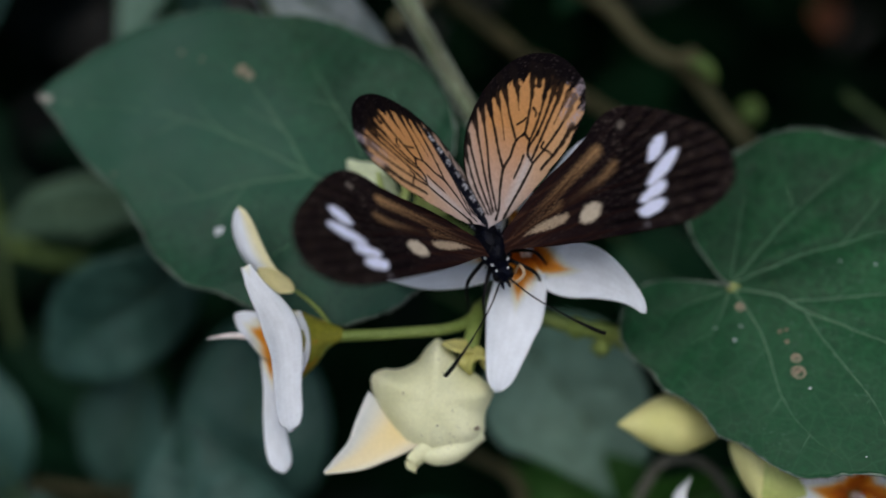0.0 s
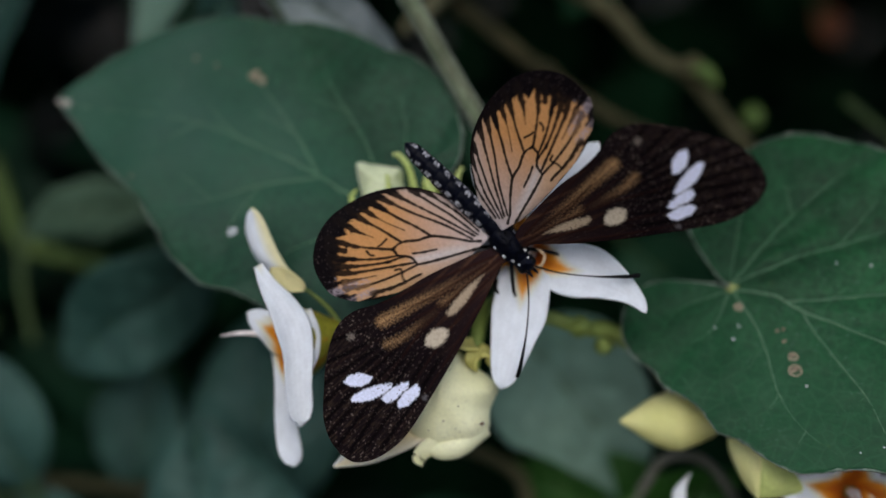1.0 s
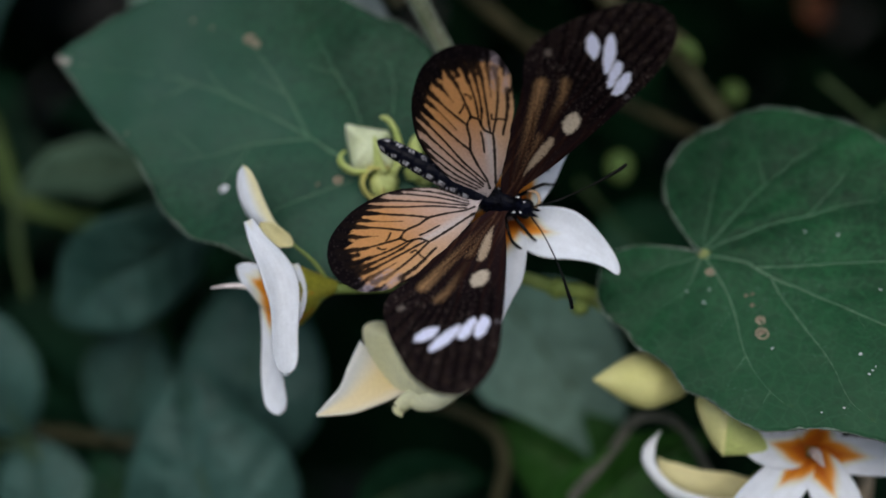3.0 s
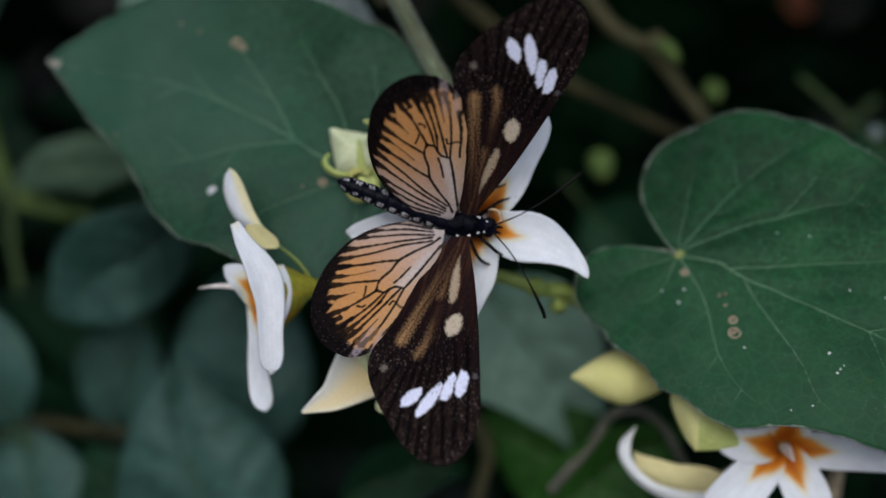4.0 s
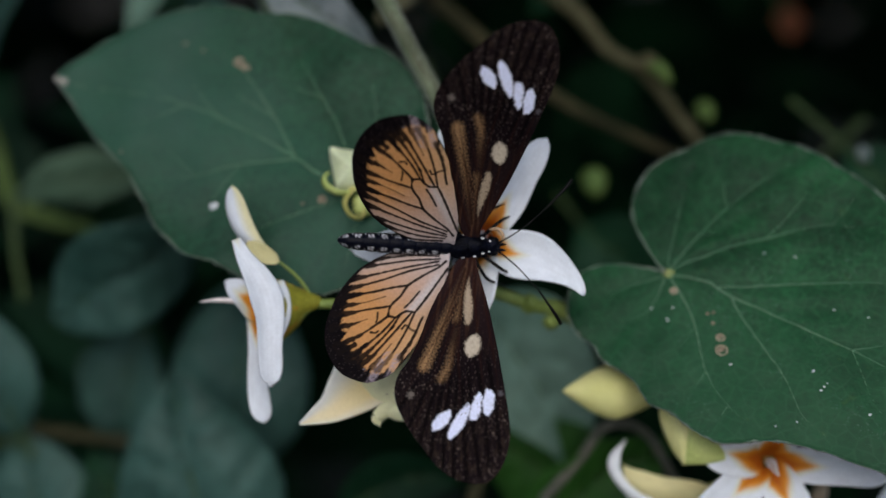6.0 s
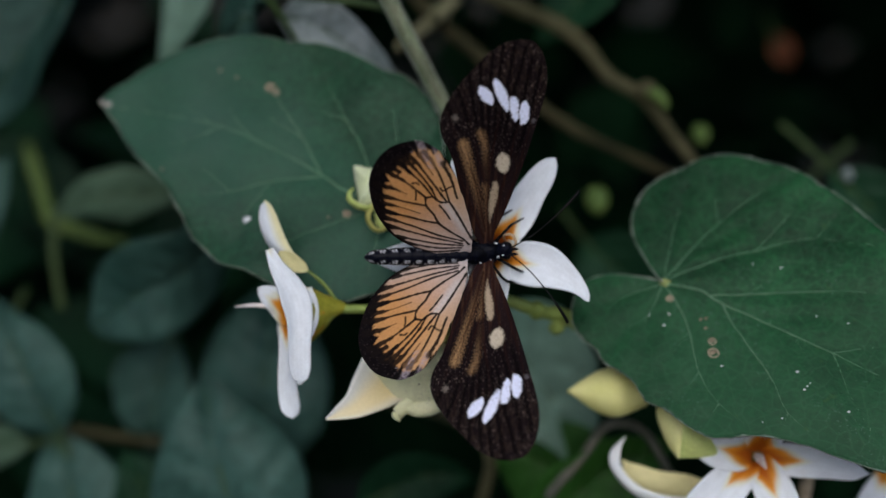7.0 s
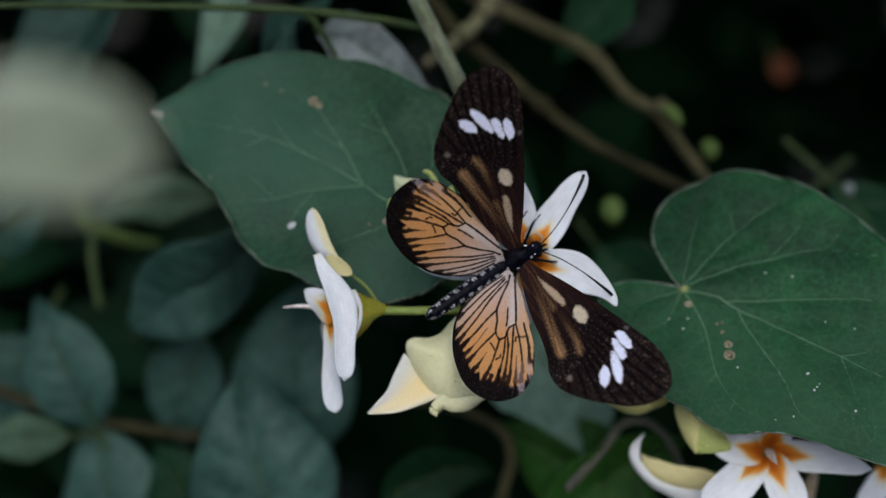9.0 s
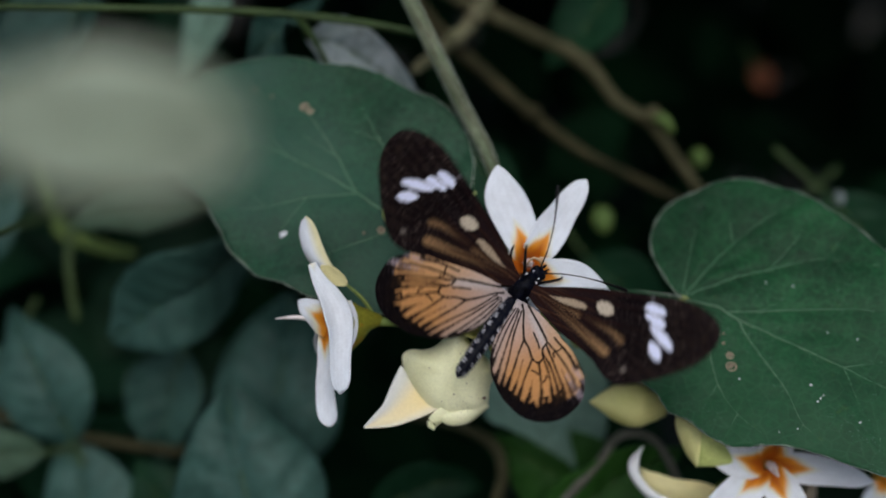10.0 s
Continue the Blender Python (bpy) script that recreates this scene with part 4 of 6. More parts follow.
    for poly, colour in (([(-0.6, 4.8), (0.0, 6.8), (0.6, 9.0), (0.75, 11.0), (0.4, 12.1), (-0.2, 12.0), (-0.7, 10.1), (-0.9, 7.4)], (0.34, 0.26, 0.18)), ([(0.8, 13.5), (1.6, 13.1), (2.2, 13.6), (2.5, 15.0), (2.1, 16.2), (1.0, 16.8), (0.3, 16.0), (0.1, 14.6)], (0.46, 0.39, 0.30))):
        pig = over(pig, colour, soft(inside(poly, x, y) - 0.1 + rag + 0.25 * fleck, 0.4))
    for poly in ([(4.0, 20.9), (4.7, 20.9), (5.1, 21.6), (5.2, 23.3), (4.7, 24.4), (4.1, 24.2), (3.7, 22.6)], [(3.1, 21.4), (3.5, 21.9), (3.5, 24.2), (3.1, 25.2), (2.3, 25.3), (2.2, 23.6), (2.6, 22.2)],
                 [(1.8, 23.1), (2.1, 23.6), (1.8, 25.6), (1.0, 27.3), (0.0, 28.3), (-0.4, 27.8), (0.0, 26.2), (0.9, 24.3)], [(-0.6, 24.4), (-0.3, 25.0), (-0.6, 26.1), (-1.4, 27.0), (-2.4, 27.4), (-2.6, 26.5), (-1.9, 25.2)]):
        pig = over(pig, (0.66, 0.69, 0.86), soft(0.75 * inside(poly, x, y) + 0.25 * inside(rounded(poly), x, y) + 0.05 + 0.9 * rag + 0.12 * fleck, 0.2))
    pig = over(pig, (0.24, 0.20, 0.17), 0.6 * soft(0.42 - np.hypot(x + 6.1, y - 22.9) + 2.4 * rag + 0.3 * fleck, 0.5))
    pig = over(pig, (0.30, 0.28, 0.30), 0.4 * soft(0.25 - np.hypot(x - 5.9, y - 21.2) + 1.5 * rag, 0.5))
    return x, y, z + relief, pig


def forewing_sheet(flip):
    x, y, z, pig = forewing_pattern()
    g = np.stack([x, y * flip, z], -1)
    return blade(g if flip > 0 else g[:, ::-1], 0.07, pig if flip > 0 else pig[:, ::-1])


# veins of the hindwing, each from its root outwards: the folds behind the cell, the cell itself and the rays beyond it
FOLD_VEINS = [[(-1.2, 3.9), (-5.0, 5.4), (-8.8, 7.4), (-12.5, 9.0), (-13.7, 9.6)], [(-1.3, 3.4), (-5.7, 5.0), (-9.9, 6.7), (-13.0, 7.9), (-14.1, 8.5)], [(-1.2, 3.0), (-5.3, 3.9), (-9.6, 5.2), (-13.1, 6.0)], [(-1.4, 2.6), (-5.2, 3.1), (-9.6, 4.3), (-12.5, 5.0)], [(-1.7, 2.2), (-6.2, 2.5), (-10.1, 3.6)]]
CELL_VEINS = [[(-0.3, 3.3), (-1.2, 4.3), (-3.1, 5.8), (-5.0, 7.6), (-5.8, 9.3), (-7.0, 11.0), (-7.1, 12.5)], [(0.2, 4.1), (-1.5, 7.6), (-2.5, 9.6), (-3.5, 11.4)], [(-7.1, 12.5), (-6.5, 12.5), (-6.0, 12.5), (-5.3, 11.8), (-4.6, 11.4), (-3.5, 11.4)]]
RAYS = [[(-5.0, 7.6), (-7.8, 8.5), (-9.4, 9.2), (-13.2, 10.4), (-14.6, 11.0)], [(-7.0, 11.0), (-10.0, 11.9), (-13.2, 13.0), (-14.9, 13.2)], [(-7.1, 12.5), (-8.6, 14.0), (-10.6, 15.8), (-12.5, 17.1), (-13.6, 17.7)], [(-6.0, 12.5), (-7.9, 15.3), (-10.5, 18.1), (-11.7, 19.1)], [(-5.5, 12.1), (-6.4, 14.2), (-8.0, 16.6), (-10.3, 19.5)], [(-4.0, 11.6), (-5.8, 14.5), (-8.2, 18.2), (-9.8, 19.9)], [(-3.5, 11.4), (-4.4, 14.5), (-5.8, 17.9), (-7.3, 20.2)], [(-2.3, 11.9), (-3.3, 15.2), (-4.7, 18.2)]]
SPIKES = [[(-9.9, 13.3), (-11.8, 14.3), (-14.6, 15.3)], [(-7.9, 9.7), (-10.7, 11.0), (-13.6, 11.9)], [(-11.0, 17.1), (-12.8, 18.4)], [(-9.3, 16.6), (-11.0, 19.4)], [(-6.0, 16.3), (-8.1, 19.9)], [(-8.7, 8.8), (-12.6, 10.3)]]
DASHES = [[(-8.6, 12.2), (-8.5, 13.0), (-8.6, 13.6)], [(-9.1, 15.1), (-8.5, 15.1), (-8.1, 14.8)], [(-4.9, 14.0), (-4.5, 13.4), (-3.6, 13.9), (-2.8, 14.1)], [(-5.0, 10.9), (-4.2, 9.8), (-3.3, 8.2)], [(-6.7, 14.7), (-6.0, 13.7)]]


@functools.lru_cache
def hindwing_pattern():
    """The fan-shaped orange hindwing with a black border and black veins, pale towards its root."""
    rim = np.array(spline([(-3, 4.8), (3, 8.5), (7.2, 12.7), (10, 16.8), (12.5, 19.3), (15, 21.3), (20, 23.5), (25, 24.3), (30, 24.6), (35, 24.2), (40, 23.3), (45, 21.9), (50, 19.9), (55, 17.8), (60, 15.4), (64, 13.4), (68, 10.6), (71, 7.2)], 300))
    fill = np.array(spline([(-3, 4.7), (3, 8.3), (7.2, 12.4), (10, 16.4), (12.5, 18.8), (15, 20.6), (20, 22.0), (25, 21.9), (30, 21.6), (35, 21.1), (40, 20.1), (45, 18.8), (50, 17.1), (55, 15.6), (60, 14.0), (64, 12.3), (68, 9.9), (71, 6.7)], 300))
    nu, nv = 210, 230
    phi = np.linspace(-3, 71, nv)
    r = np.interp(phi, rim[:, 0], rim[:, 1])
    s = np.linspace(0.02, 1, nu)[:, None]
    rad = s * r[None, :]
    x, y = -rad * np.sin(np.radians(phi))[None, :], rad * np.cos(np.radians(phi))[None, :]
    rag, fine = jitter(x, y, 1.6, 5), jitter(x, y, 4.0, 9)
    one = np.ones_like(rad)
    spokes = jitter(np.repeat(phi[None, :] * 0.8, nu, 0), rad * 0.12, 1.0, 14)
    pale = np.clip(1.15 - rad / 12.5, 0, 1)
    pig = np.zeros((nu, nv, 3)) + np.array((0.59, 0.292, 0.110))
    pig = over(pig, (0.60, 0.40, 0.24), 0.55 * np.clip((25 - phi[None, :]) / 12, 0, 1) * one)
    pig = over(pig, (0.52, 0.47, 0.49), 0.9 * pale)
    pig = over(pig, (0.50, 0.41, 0.38), 0.7 * np.clip((phi[None, :] - 50) / 14, 0, 1) * one)
    pig = over(pig, (0.62, 0.60, 0.62), 0.7 * soft(inside(rounded([(-1.0, 5.6), (-2.6, 7.6), (-4.6, 11.0), (-3.6, 11.2), (-2.0, 8.6)]), x, y), 1.2))
    edge = np.interp(phi, fill[:, 0], fill[:, 1])[None, :] * one
    pig = over(pig, BLACK_SCALES, soft(rad - edge + 0.4 * rag + 0.35 * fine + 1.1 * spokes, 0.5))
    pig = over(pig, (0.10, 0.075, 0.07), 0.5 * soft(fine - 0.44, 0.14) * soft(rad - edge, 0.6))
    patch = soft(inside(rounded([(-8.0, 19.4), (-6.0, 17.6), (-4.6, 18.4), (-6.8, 21.9), (-9.0, 21.4)]), x, y) + 0.7 * rag + 0.5 * fine, 0.7)
    pig = over(pig, (0.40, 0.33, 0.37), 0.8 * patch * np.clip(0.75 + 1.2 * fine, 0, 1) * np.clip(0.55 + 0.9 * np.cos(phi * 1.25), 0, 1)[None, :])
    relief = np.zeros(x.shape)
    for lines, thin, thick in ((FOLD_VEINS, 0.15, 0.42), (CELL_VEINS, 0.17, 0.17), (RAYS, 0.16, 0.50), (SPIKES, 0.06, 0.50), (DASHES, 0.14, 0.14)):
        for line in lines:
            d = along_line(line, x, y, 18)
            # each vein widens where it runs into the border
            w = thin + (thick - thin) * np.clip(1 - (edge - rad) / 3.2, 0, 1)
            pig = over(pig, (0.008, 0.005, 0.005), 0.96 * soft(w * (1 + 0.5 * rag) - d, 0.13) * (1 - 0.3 * patch))
            relief += 0.05 * np.exp(-((d / 0.2) ** 2))
    z = 0.35 * np.sin(np.pi * s) * one + relief + 0.06 * rag
    return x, y, z, pig


def hindwing_sheet(flip):
    x, y, z, pig = hindwing_pattern()
    g = np.stack([x, y * flip, z], -1)
    return blade(g if flip < 0 else g[:, ::-1], 0.07, pig if flip < 0 else pig[:, ::-1])


LIFT = 5.0
FORE_HINGE, HIND_HINGE = (1.43, 0.11, 0.3), (-2.24, -0.86, 0.0)


def butterfly():
    b = thing("butterfly", lay(1.7, 2.6, 9.0 + LIFT), "black butterfly with orange hindwings and white-spotted forewings", "butterfly")
    v, f = blob((0.1, 0, 0), (3.2, 1.9, 1.75), 36, 0.0)
    v = [np.array(q) + 0.16 * noise.noise_vector(Vector(q) * 1.3) + 0.12 * noise.noise_vector(Vector(q) * 3.1) for q in v]
    part("thorax", mesh_of("thorax", v, f, FUR), b, "black furry thorax")
    for x, y, z in ((2.1, 1.05, 0.95), (2.1, -1.05, 0.95), (0.9, 1.45, 0.95), (0.9, -1.45, 0.95), (-0.6, 1.55, 0.8), (-0.6, -1.55, 0.8)):
        v, f = blob((x, y, z), (0.28, 0.22, 0.16), 8, 0.5)
        part("spot", mesh_of("spot", v, f, SPOT), b, "white scale tuft")
    rng = random.Random(4)
    hv, hf = [], []
    for _ in range(420):
        d = Vector((rng.uniform(-1, 1), rng.uniform(-1, 1), rng.uniform(-0.3, 1))).normalized()
        root = Vector((0.1 + 3.1 * d.x, 1.85 * d.y, 1.7 * d.z))
        tip = root + (d + Vector((-0.9, rng.uniform(-0.3, 0.3), 0.1))).normalized() * rng.uniform(0.5, 1.1)
        s = (tip - root).orthogonal().normalized() * 0.045
        t = (tip - root).normalized().cross(s)
        k = len(hv)
        hv += [root + s, root - 0.5 * s + 0.87 * t, root - 0.5 * s - 0.87 * t, tip]
        hf += [(k, k + 1, k + 3), (k + 1, k + 2, k + 3), (k + 2, k, k + 3)]
    part("fur", mesh_of("fur", hv, hf, FUR), b, "short black bluish hair")
    head = part("head", mesh_of("head", *blob((3.4, 0, -0.1), (1.25, 1.35, 1.15), 18, 0.2), FUR), b)
    for s in (1, -1):
        v, f = blob((3.75, 0.85 * s, 0.05), (0.72, 0.55, 0.72), 14)
        part("eye", mesh_of("eye", v, f, CHITIN), head, "glossy black eye")
        v, f = blob((3.1, 0.75 * s, 0.85), (0.17, 0.15, 0.1), 8)
        part("spot", mesh_of("spot", v, f, SPOT), head, "white dot")
        v, f = tube([(4.3, 0.35 * s, -0.3), (5.0, 0.4 * s, -0.1), (5.5, 0.42 * s, 0.3)], [0.28, 0.24, 0.08], 6, 8)
        part("palp", mesh_of("palp", v, f, FUR), head)
        v, f = tube([(4.2, 0.45 * s, 0.6), (7.2, 2.6 * s, 1.2), (10.4, 5.7 * s, 1.4), (13.2, 9.0 * s, 0.9), (14.1, 10.3 * s, 0.6)], [0.13, 0.10, 0.11, 0.27, 0.28], 7, 30)
        part("antenna", mesh_of("antenna", v, f, CHITIN), head, "thin clubbed antenna")
    v, f = tube([(4.5, 0.1, -0.5), (5.0, 1.4, 0.3), (4.3, 2.5, 0.5), (3.2, 2.4, 0.0), (3.2, 2.0, -1.8), (3.8, 1.6, -4.0)], [0.2, 0.22, 0.22, 0.2, 0.16, 0.1], 7, 26)
    part("proboscis", mesh_of("proboscis", v, f, TONGUE), head, "pale brown looped tongue")
    for s in (1, -1):
        for hip, knee, foot, toe in (((1.8, 1.0, -0.8), (4.8, 3.4, -0.4), (6.2, 4.0, -3.0), (7.4, 4.4, -3.2)), ((0.8, 1.2, -1.0), (2.6, 4.6, -0.8), (4.8, 5.6, -3.2), (5.8, 6.0, -3.6)), ((-0.4, 1.0, -1.2), (-2.0, 3.0, -1.8), (-3.2, 3.8, -4.0), (-4.2, 4.0, -4.2))):
            v, f = tube([(q[0], q[1] * s, q[2]) for q in (hip, knee, foot, toe)], [0.30, 0.24, 0.17, 0.11], 7, 18)
            part("leg", mesh_of("leg", v, f, CHITIN), b)
    # the abdomen: swollen rings, each with its white dots
    ab = new("abdomen")
    ab.parent = b
    count = 9
    pts, rad = [], []
    for i in range(count * 12 + 1):
        q = i / (count * 12)
        body = 1.05 + 0.42 * math.sin(math.pi * min(1, q * 0.9 + 0.12)) - 0.75 * max(0, (q - 0.9) / 0.1) ** 2
        fold = abs(math.sin(math.pi * q * count))
        pts.append((-16.4 * q + 0.6, 0, 0.35 * math.sin(math.pi * q)))
        rad.append(body * (0.93 + 0.07 * fold**0.5))
    v, f = tube(pts, rad, 40, len(pts) - 1)
    v = np.array(v)
    q = np.clip((0.6 - v[:, 0]) / 16.4, 0, 1)
    w = np.degrees(np.arctan2(np.abs(v[:, 1]), v[:, 2] - 0.35 * np.sin(np.pi * q)))
    seg = q * count % 1.0
    rag = np.array([noise.noise(Vector(p) * 3.5) for p in v])
    pig = np.zeros((len(v), 3)) + np.array((0.0025, 0.003, 0.007))
    box = np.maximum(np.abs(seg - 0.5) / 0.2, np.abs(w - 44) / 13)
    pig = over(pig, (0.42, 0.42, 0.45), np.clip(0.8 + rag, 0, 1) * soft(1 - box + 0.6 * rag, 0.5) * (q > 0.08))
    pig = over(pig, (0.03, 0.03, 0.04), 0.7 * soft(1 - np.hypot((seg - 0.5) / 0.1, (w - 44) / 6), 0.5))
    pig = over(pig, (0.34, 0.34, 0.38), 0.9 * soft(1 - np.hypot((seg - 0.97) / 0.09, (w - 72) / 20) + 0.5 * rag, 0.4) * (q > 0.08))
    pig = over(pig, (0.42, 0.42, 0.45), 0.9 * soft(1 - np.hypot((seg - 0.5) / 0.16, (w - 100) / 12) + 0.5 * rag, 0.4) * (q > 0.08))
    part("shell", mesh_of("shell", v, f, RINGS, pig), ab, "ringed black abdomen with pale spots")
    wings = []
    for s in (1, -1):
        v, f, p = forewing_sheet(s)
        wings.append(part("forewing", mesh_of("forewing", v, f, FOREWING, p), b, "dark brown wing with white and cream spots"))
        v, f, p = hindwing_sheet(s)
        wings.append(part("hindwing", mesh_of("hindwing", v, f, HINDWING, p), b, "orange wing with black veins and border"))
    for ob in b.children:
        ob.matrix_basis = Matrix.Translation((0, 0, -LIFT * MM)) @ ob.matrix_basis
    return b, ab, wings, head


# ---- building it ----
ground()
leaf_cloud("hedge_leaves", 1500, ((-0.8, 0.8), (0.30, 0.85), (0.2, 0.95)), (0.05, 0.11), LEAF_DEEP_SHADE, 3, "dense hedge leaves, coloured near black for deep shade")
# Added canopy, never in view: it keeps sky and sun off the background.
leaf_cloud("unseen_shade_canopy", 6000, ((-1.1, 1.1), (0.035, 0.9), (0.97, 1.75)), (0.06, 0.13), LEAF_DEEP_SHADE, 5, "unseen leaves added above to shade the hedge")
# Added behind the camera, unseen, to block light from the low sky.
leaf_cloud("unseen_bushes", 2600, ((-4.5, 4.5), (-3.2, -2.3), (0.05, 3.2)), (0.18, 0.34), LEAF_DEEP_SHADE, 8, "unseen bushes added to block the low sky", (0.0, 0.8, 0.5))
leaf_cloud("hedge_foliage", 70, ((-0.20, -0.055), (-0.085, 0.075), (-0.20, -0.085)), (0.022, 0.048), LEAF_HALF_SHADE, 12, "small hedge leaves, green darkened for shade", (0.0, -0.6, 0.75), LAY)
leaf_cloud("hedge_foliage", 60, ((-0.06, 0.17), (-0.085, 0.10), (-0.26, -0.12)), (0.018, 0.045), LEAF_DEEP_SHADE, 14, "small hedge leaves, coloured near black for deep shade", (0.0, -0.6, 0.75), LAY)

# the two broad leaves beside the flowers
LEAF_TIP = grown("leaf_tip", (0.16, 0.17, 0.14), (0.30, 0.28, 0.25), 2000, 300, 0.7)
left_veins = [([(1.0, -2.8), (-6.5, 0.9), (-11.0, 3.9), (-18.2, 7.8), (-29.8, 12.6), (-48.6, 16.0)], 0.36), ([(-10.7, 3.9), (-14.1, 10.2), (-17.4, 15.1), (-21.5, 20.4)], 0.22), ([(-1.5, -1.0), (-3.6, 7.7), (-6.6, 13.2), (-10.4, 20.0)], 0.22),
              ([(-10.2, 3.4), (-19.1, 2.5), (-26.1, 0.7), (-33.0, 0.2)], 0.22), ([(-1.0, -2.0), (-6.1, -3.9), (-13.0, -6.4), (-19.0, -9.6)], 0.2), ([(-22.4, 9.6), (-26.3, 14.2), (-29.4, 20.0)], 0.17), ([(-28.4, 12.1), (-34.5, 9.4), (-40.0, 8.6)], 0.15),
              ([(0, 1), (2.0, 9.0), (1.0, 16.0)], 0.18), ([(0, -2), (-1.0, -8.0), (-2.5, -14.0)], 0.18), ([(-14.1, 10.2), (-19.5, 13.4), (-23.0, 18.0)], 0.11), ([(-19.1, 2.5), (-23.0, -3.0), (-24.0, -7.5)], 0.12), ([(-26.1, 0.7), (-30.5, 4.4), (-34.0, 5.6)], 0.1),
              ([(-6.6, 13.2), (-11.0, 15.0), (-13.0, 19.0)], 0.1), ([(-29.8, 12.6), (-35.0, 16.4), (-38.0, 19.6)], 0.12)]
left_leaf, left_z = heart_leaf((-13.3, 12.6, -3.6), [(-174, 34.2), (-164.5, 31.3), (-157.5, 29.3), (-152, 26.1), (-143.6, 23.5), (-131, 20.8), (-112, 18.6), (-77, 14.0), (-45, 12.5), (-15, 6.0), (5, 2.0), (25, 9.5), (52, 15.2), (68, 18.8), (83.4, 21.1), (93, 22.4), (104, 25.9), (114, 29.2), (122, 32.6), (128, 36.1), (134.5, 39.3), (140.5, 42.4), (146.2, 45.7), (152.8, 48.8), (158.3, 50.7), (161.6, 52.0), (164.4, 48.6), (169, 44.9), (173, 41.0), (178, 36.8)],
                               (0.115, -0.30), LEAF_BLUISH, "large dark green heart-shaped leaf with pale spots", 1.0, 0.0, left_veins, "broad leaves", 44, 230, 2)
right_veins = [([(0, 0), (2.5, -0.5), (5.7, -1.2), (8.7, -3.2), (15.2, -6.2), (24.7, -10.7), (32.0, -14.4), (45.0, -19.5)], 0.34), ([(-0.1, 0.5), (5.5, 2.8), (10.3, 4.5), (14.6, 5.4), (19.8, 6.9), (24.2, 7.4), (34.0, 6.4)], 0.22), ([(-0.1, 0.5), (4.8, 5.8), (9.1, 9.8), (15.0, 14.4), (21.5, 18.0)], 0.2), ([(-0.2, 0.6), (1.7, 7.7), (2.9, 11.7), (4.5, 15.9)], 0.16)]
right_veins += [([(6.5, -1.9), (12.5, -1.7), (23.4, -1.1), (28.8, -1.0), (36.0, -1.7)], 0.2), ([(-0.5, -0.4), (-1.9, -3.6), (-3.2, -5.5), (-4.1, -9.4)], 0.16), ([(0.1, -0.4), (1.8, -3.5), (3.3, -7.7), (4.3, -14.0), (6.9, -18.7), (10.4, -21.5)], 0.19), ([(8.7, -3.2), (10.2, -6.6), (14.8, -14.3), (17.0, -19.8), (20.8, -23.3)], 0.19),
               ([(-0.8, -0.3), (-5.1, -1.7), (-8.4, -3.4), (-11.0, -6.0)], 0.15), ([(14.6, 5.4), (18.7, 9.4), (22.9, 14.4)], 0.14), ([(24.7, -10.7), (28.5, -10.0), (35.0, -9.4)], 0.15), ([(24.7, -10.7), (25.4, -13.5), (26.3, -17.0), (28.6, -21.4), (33.0, -24.0)], 0.15), ([(28.6, -21.4), (27.4, -25.5)], 0.11), ([(4.3, -14.0), (2.7, -16.0), (0.4, -18.6)], 0.11),
               ([(6.9, -18.7), (5.4, -20.8), (5.1, -22.6)], 0.1), ([(9.1, 9.8), (9.2, 13.3), (8.5, 18.0)], 0.11), ([(24.2, 7.4), (27.5, 11.0), (28.5, 14.0)], 0.11), ([(-3.2, -5.5), (-6.5, -7.6), (-9.0, -10.6)], 0.1), ([(3.3, -7.7), (0.6, -11.0), (-1.5, -14.2)], 0.09), ([(14.8, -14.3), (12.4, -16.6), (11.2, -19.6)], 0.09), ([(19.2, -8.2), (21.1, -12.7), (22.0, -17.0)], 0.1),
               ([(17.0, -19.8), (16.2, -21.8), (16.4, -24.0)], 0.09), ([(12.5, -1.7), (16.4, 0.4), (20.5, 3.0)], 0.08), ([(15.2, -6.2), (20.0, -5.0), (25.0, -5.2)], 0.09), ([(4.8, 5.8), (9.0, 7.2), (13.0, 9.8)], 0.09)]
right_leaf, right_z = heart_leaf((33.1, -1.3, -1.8), [(-176.6, 13.7), (-167, 15.2), (-156, 16.2), (-146, 16.4), (-137, 15.7), (-129, 16.2), (-116, 16.4), (-107.5, 17.5), (-102, 18.9), (-94, 19.7), (-87, 21.8), (-79, 23.8), (-71, 24.8), (-64, 26.0), (-57.5, 28.0), (-51, 31.5), (-46, 36.2), (-42.5, 41.0), (-36, 46.0), (-22, 54.0), (-8, 44.0), (3, 38.5), (13, 36.1), (25, 32.9), (31, 30.9), (37, 29.9), (46, 28.0), (55.5, 26.0), (63.2, 24.2), (71.6, 22.1), (79.7, 19.5), (90, 17.4), (102.6, 14.6), (113, 11.6), (120, 8.8), (127, 4.6), (137, 1.4), (152, 0.7), (162, 2.4), (167, 5.0), (171, 8.2), (176, 11.2)],
                                 (0.20, -0.45), LEAF, "large dark green heart-shaped leaf with pale veins and small scars", 0.9, 0.0, right_veins, "broad leaves", 44, 260, 6)

tip_x, tip_y = 52.3 * math.cos(radians(161.6)), 52.3 * math.sin(radians(161.6))
tv, tf = tube([(tip_x * 0.97, tip_y * 0.97, left_z(tip_x * 0.97, tip_y * 0.97)), (tip_x, tip_y, left_z(tip_x, tip_y)), (tip_x * 1.012, tip_y * 1.02, left_z(tip_x, tip_y) - 0.3)], [0.8, 0.55, 0.2], 8, 12, 0.6)
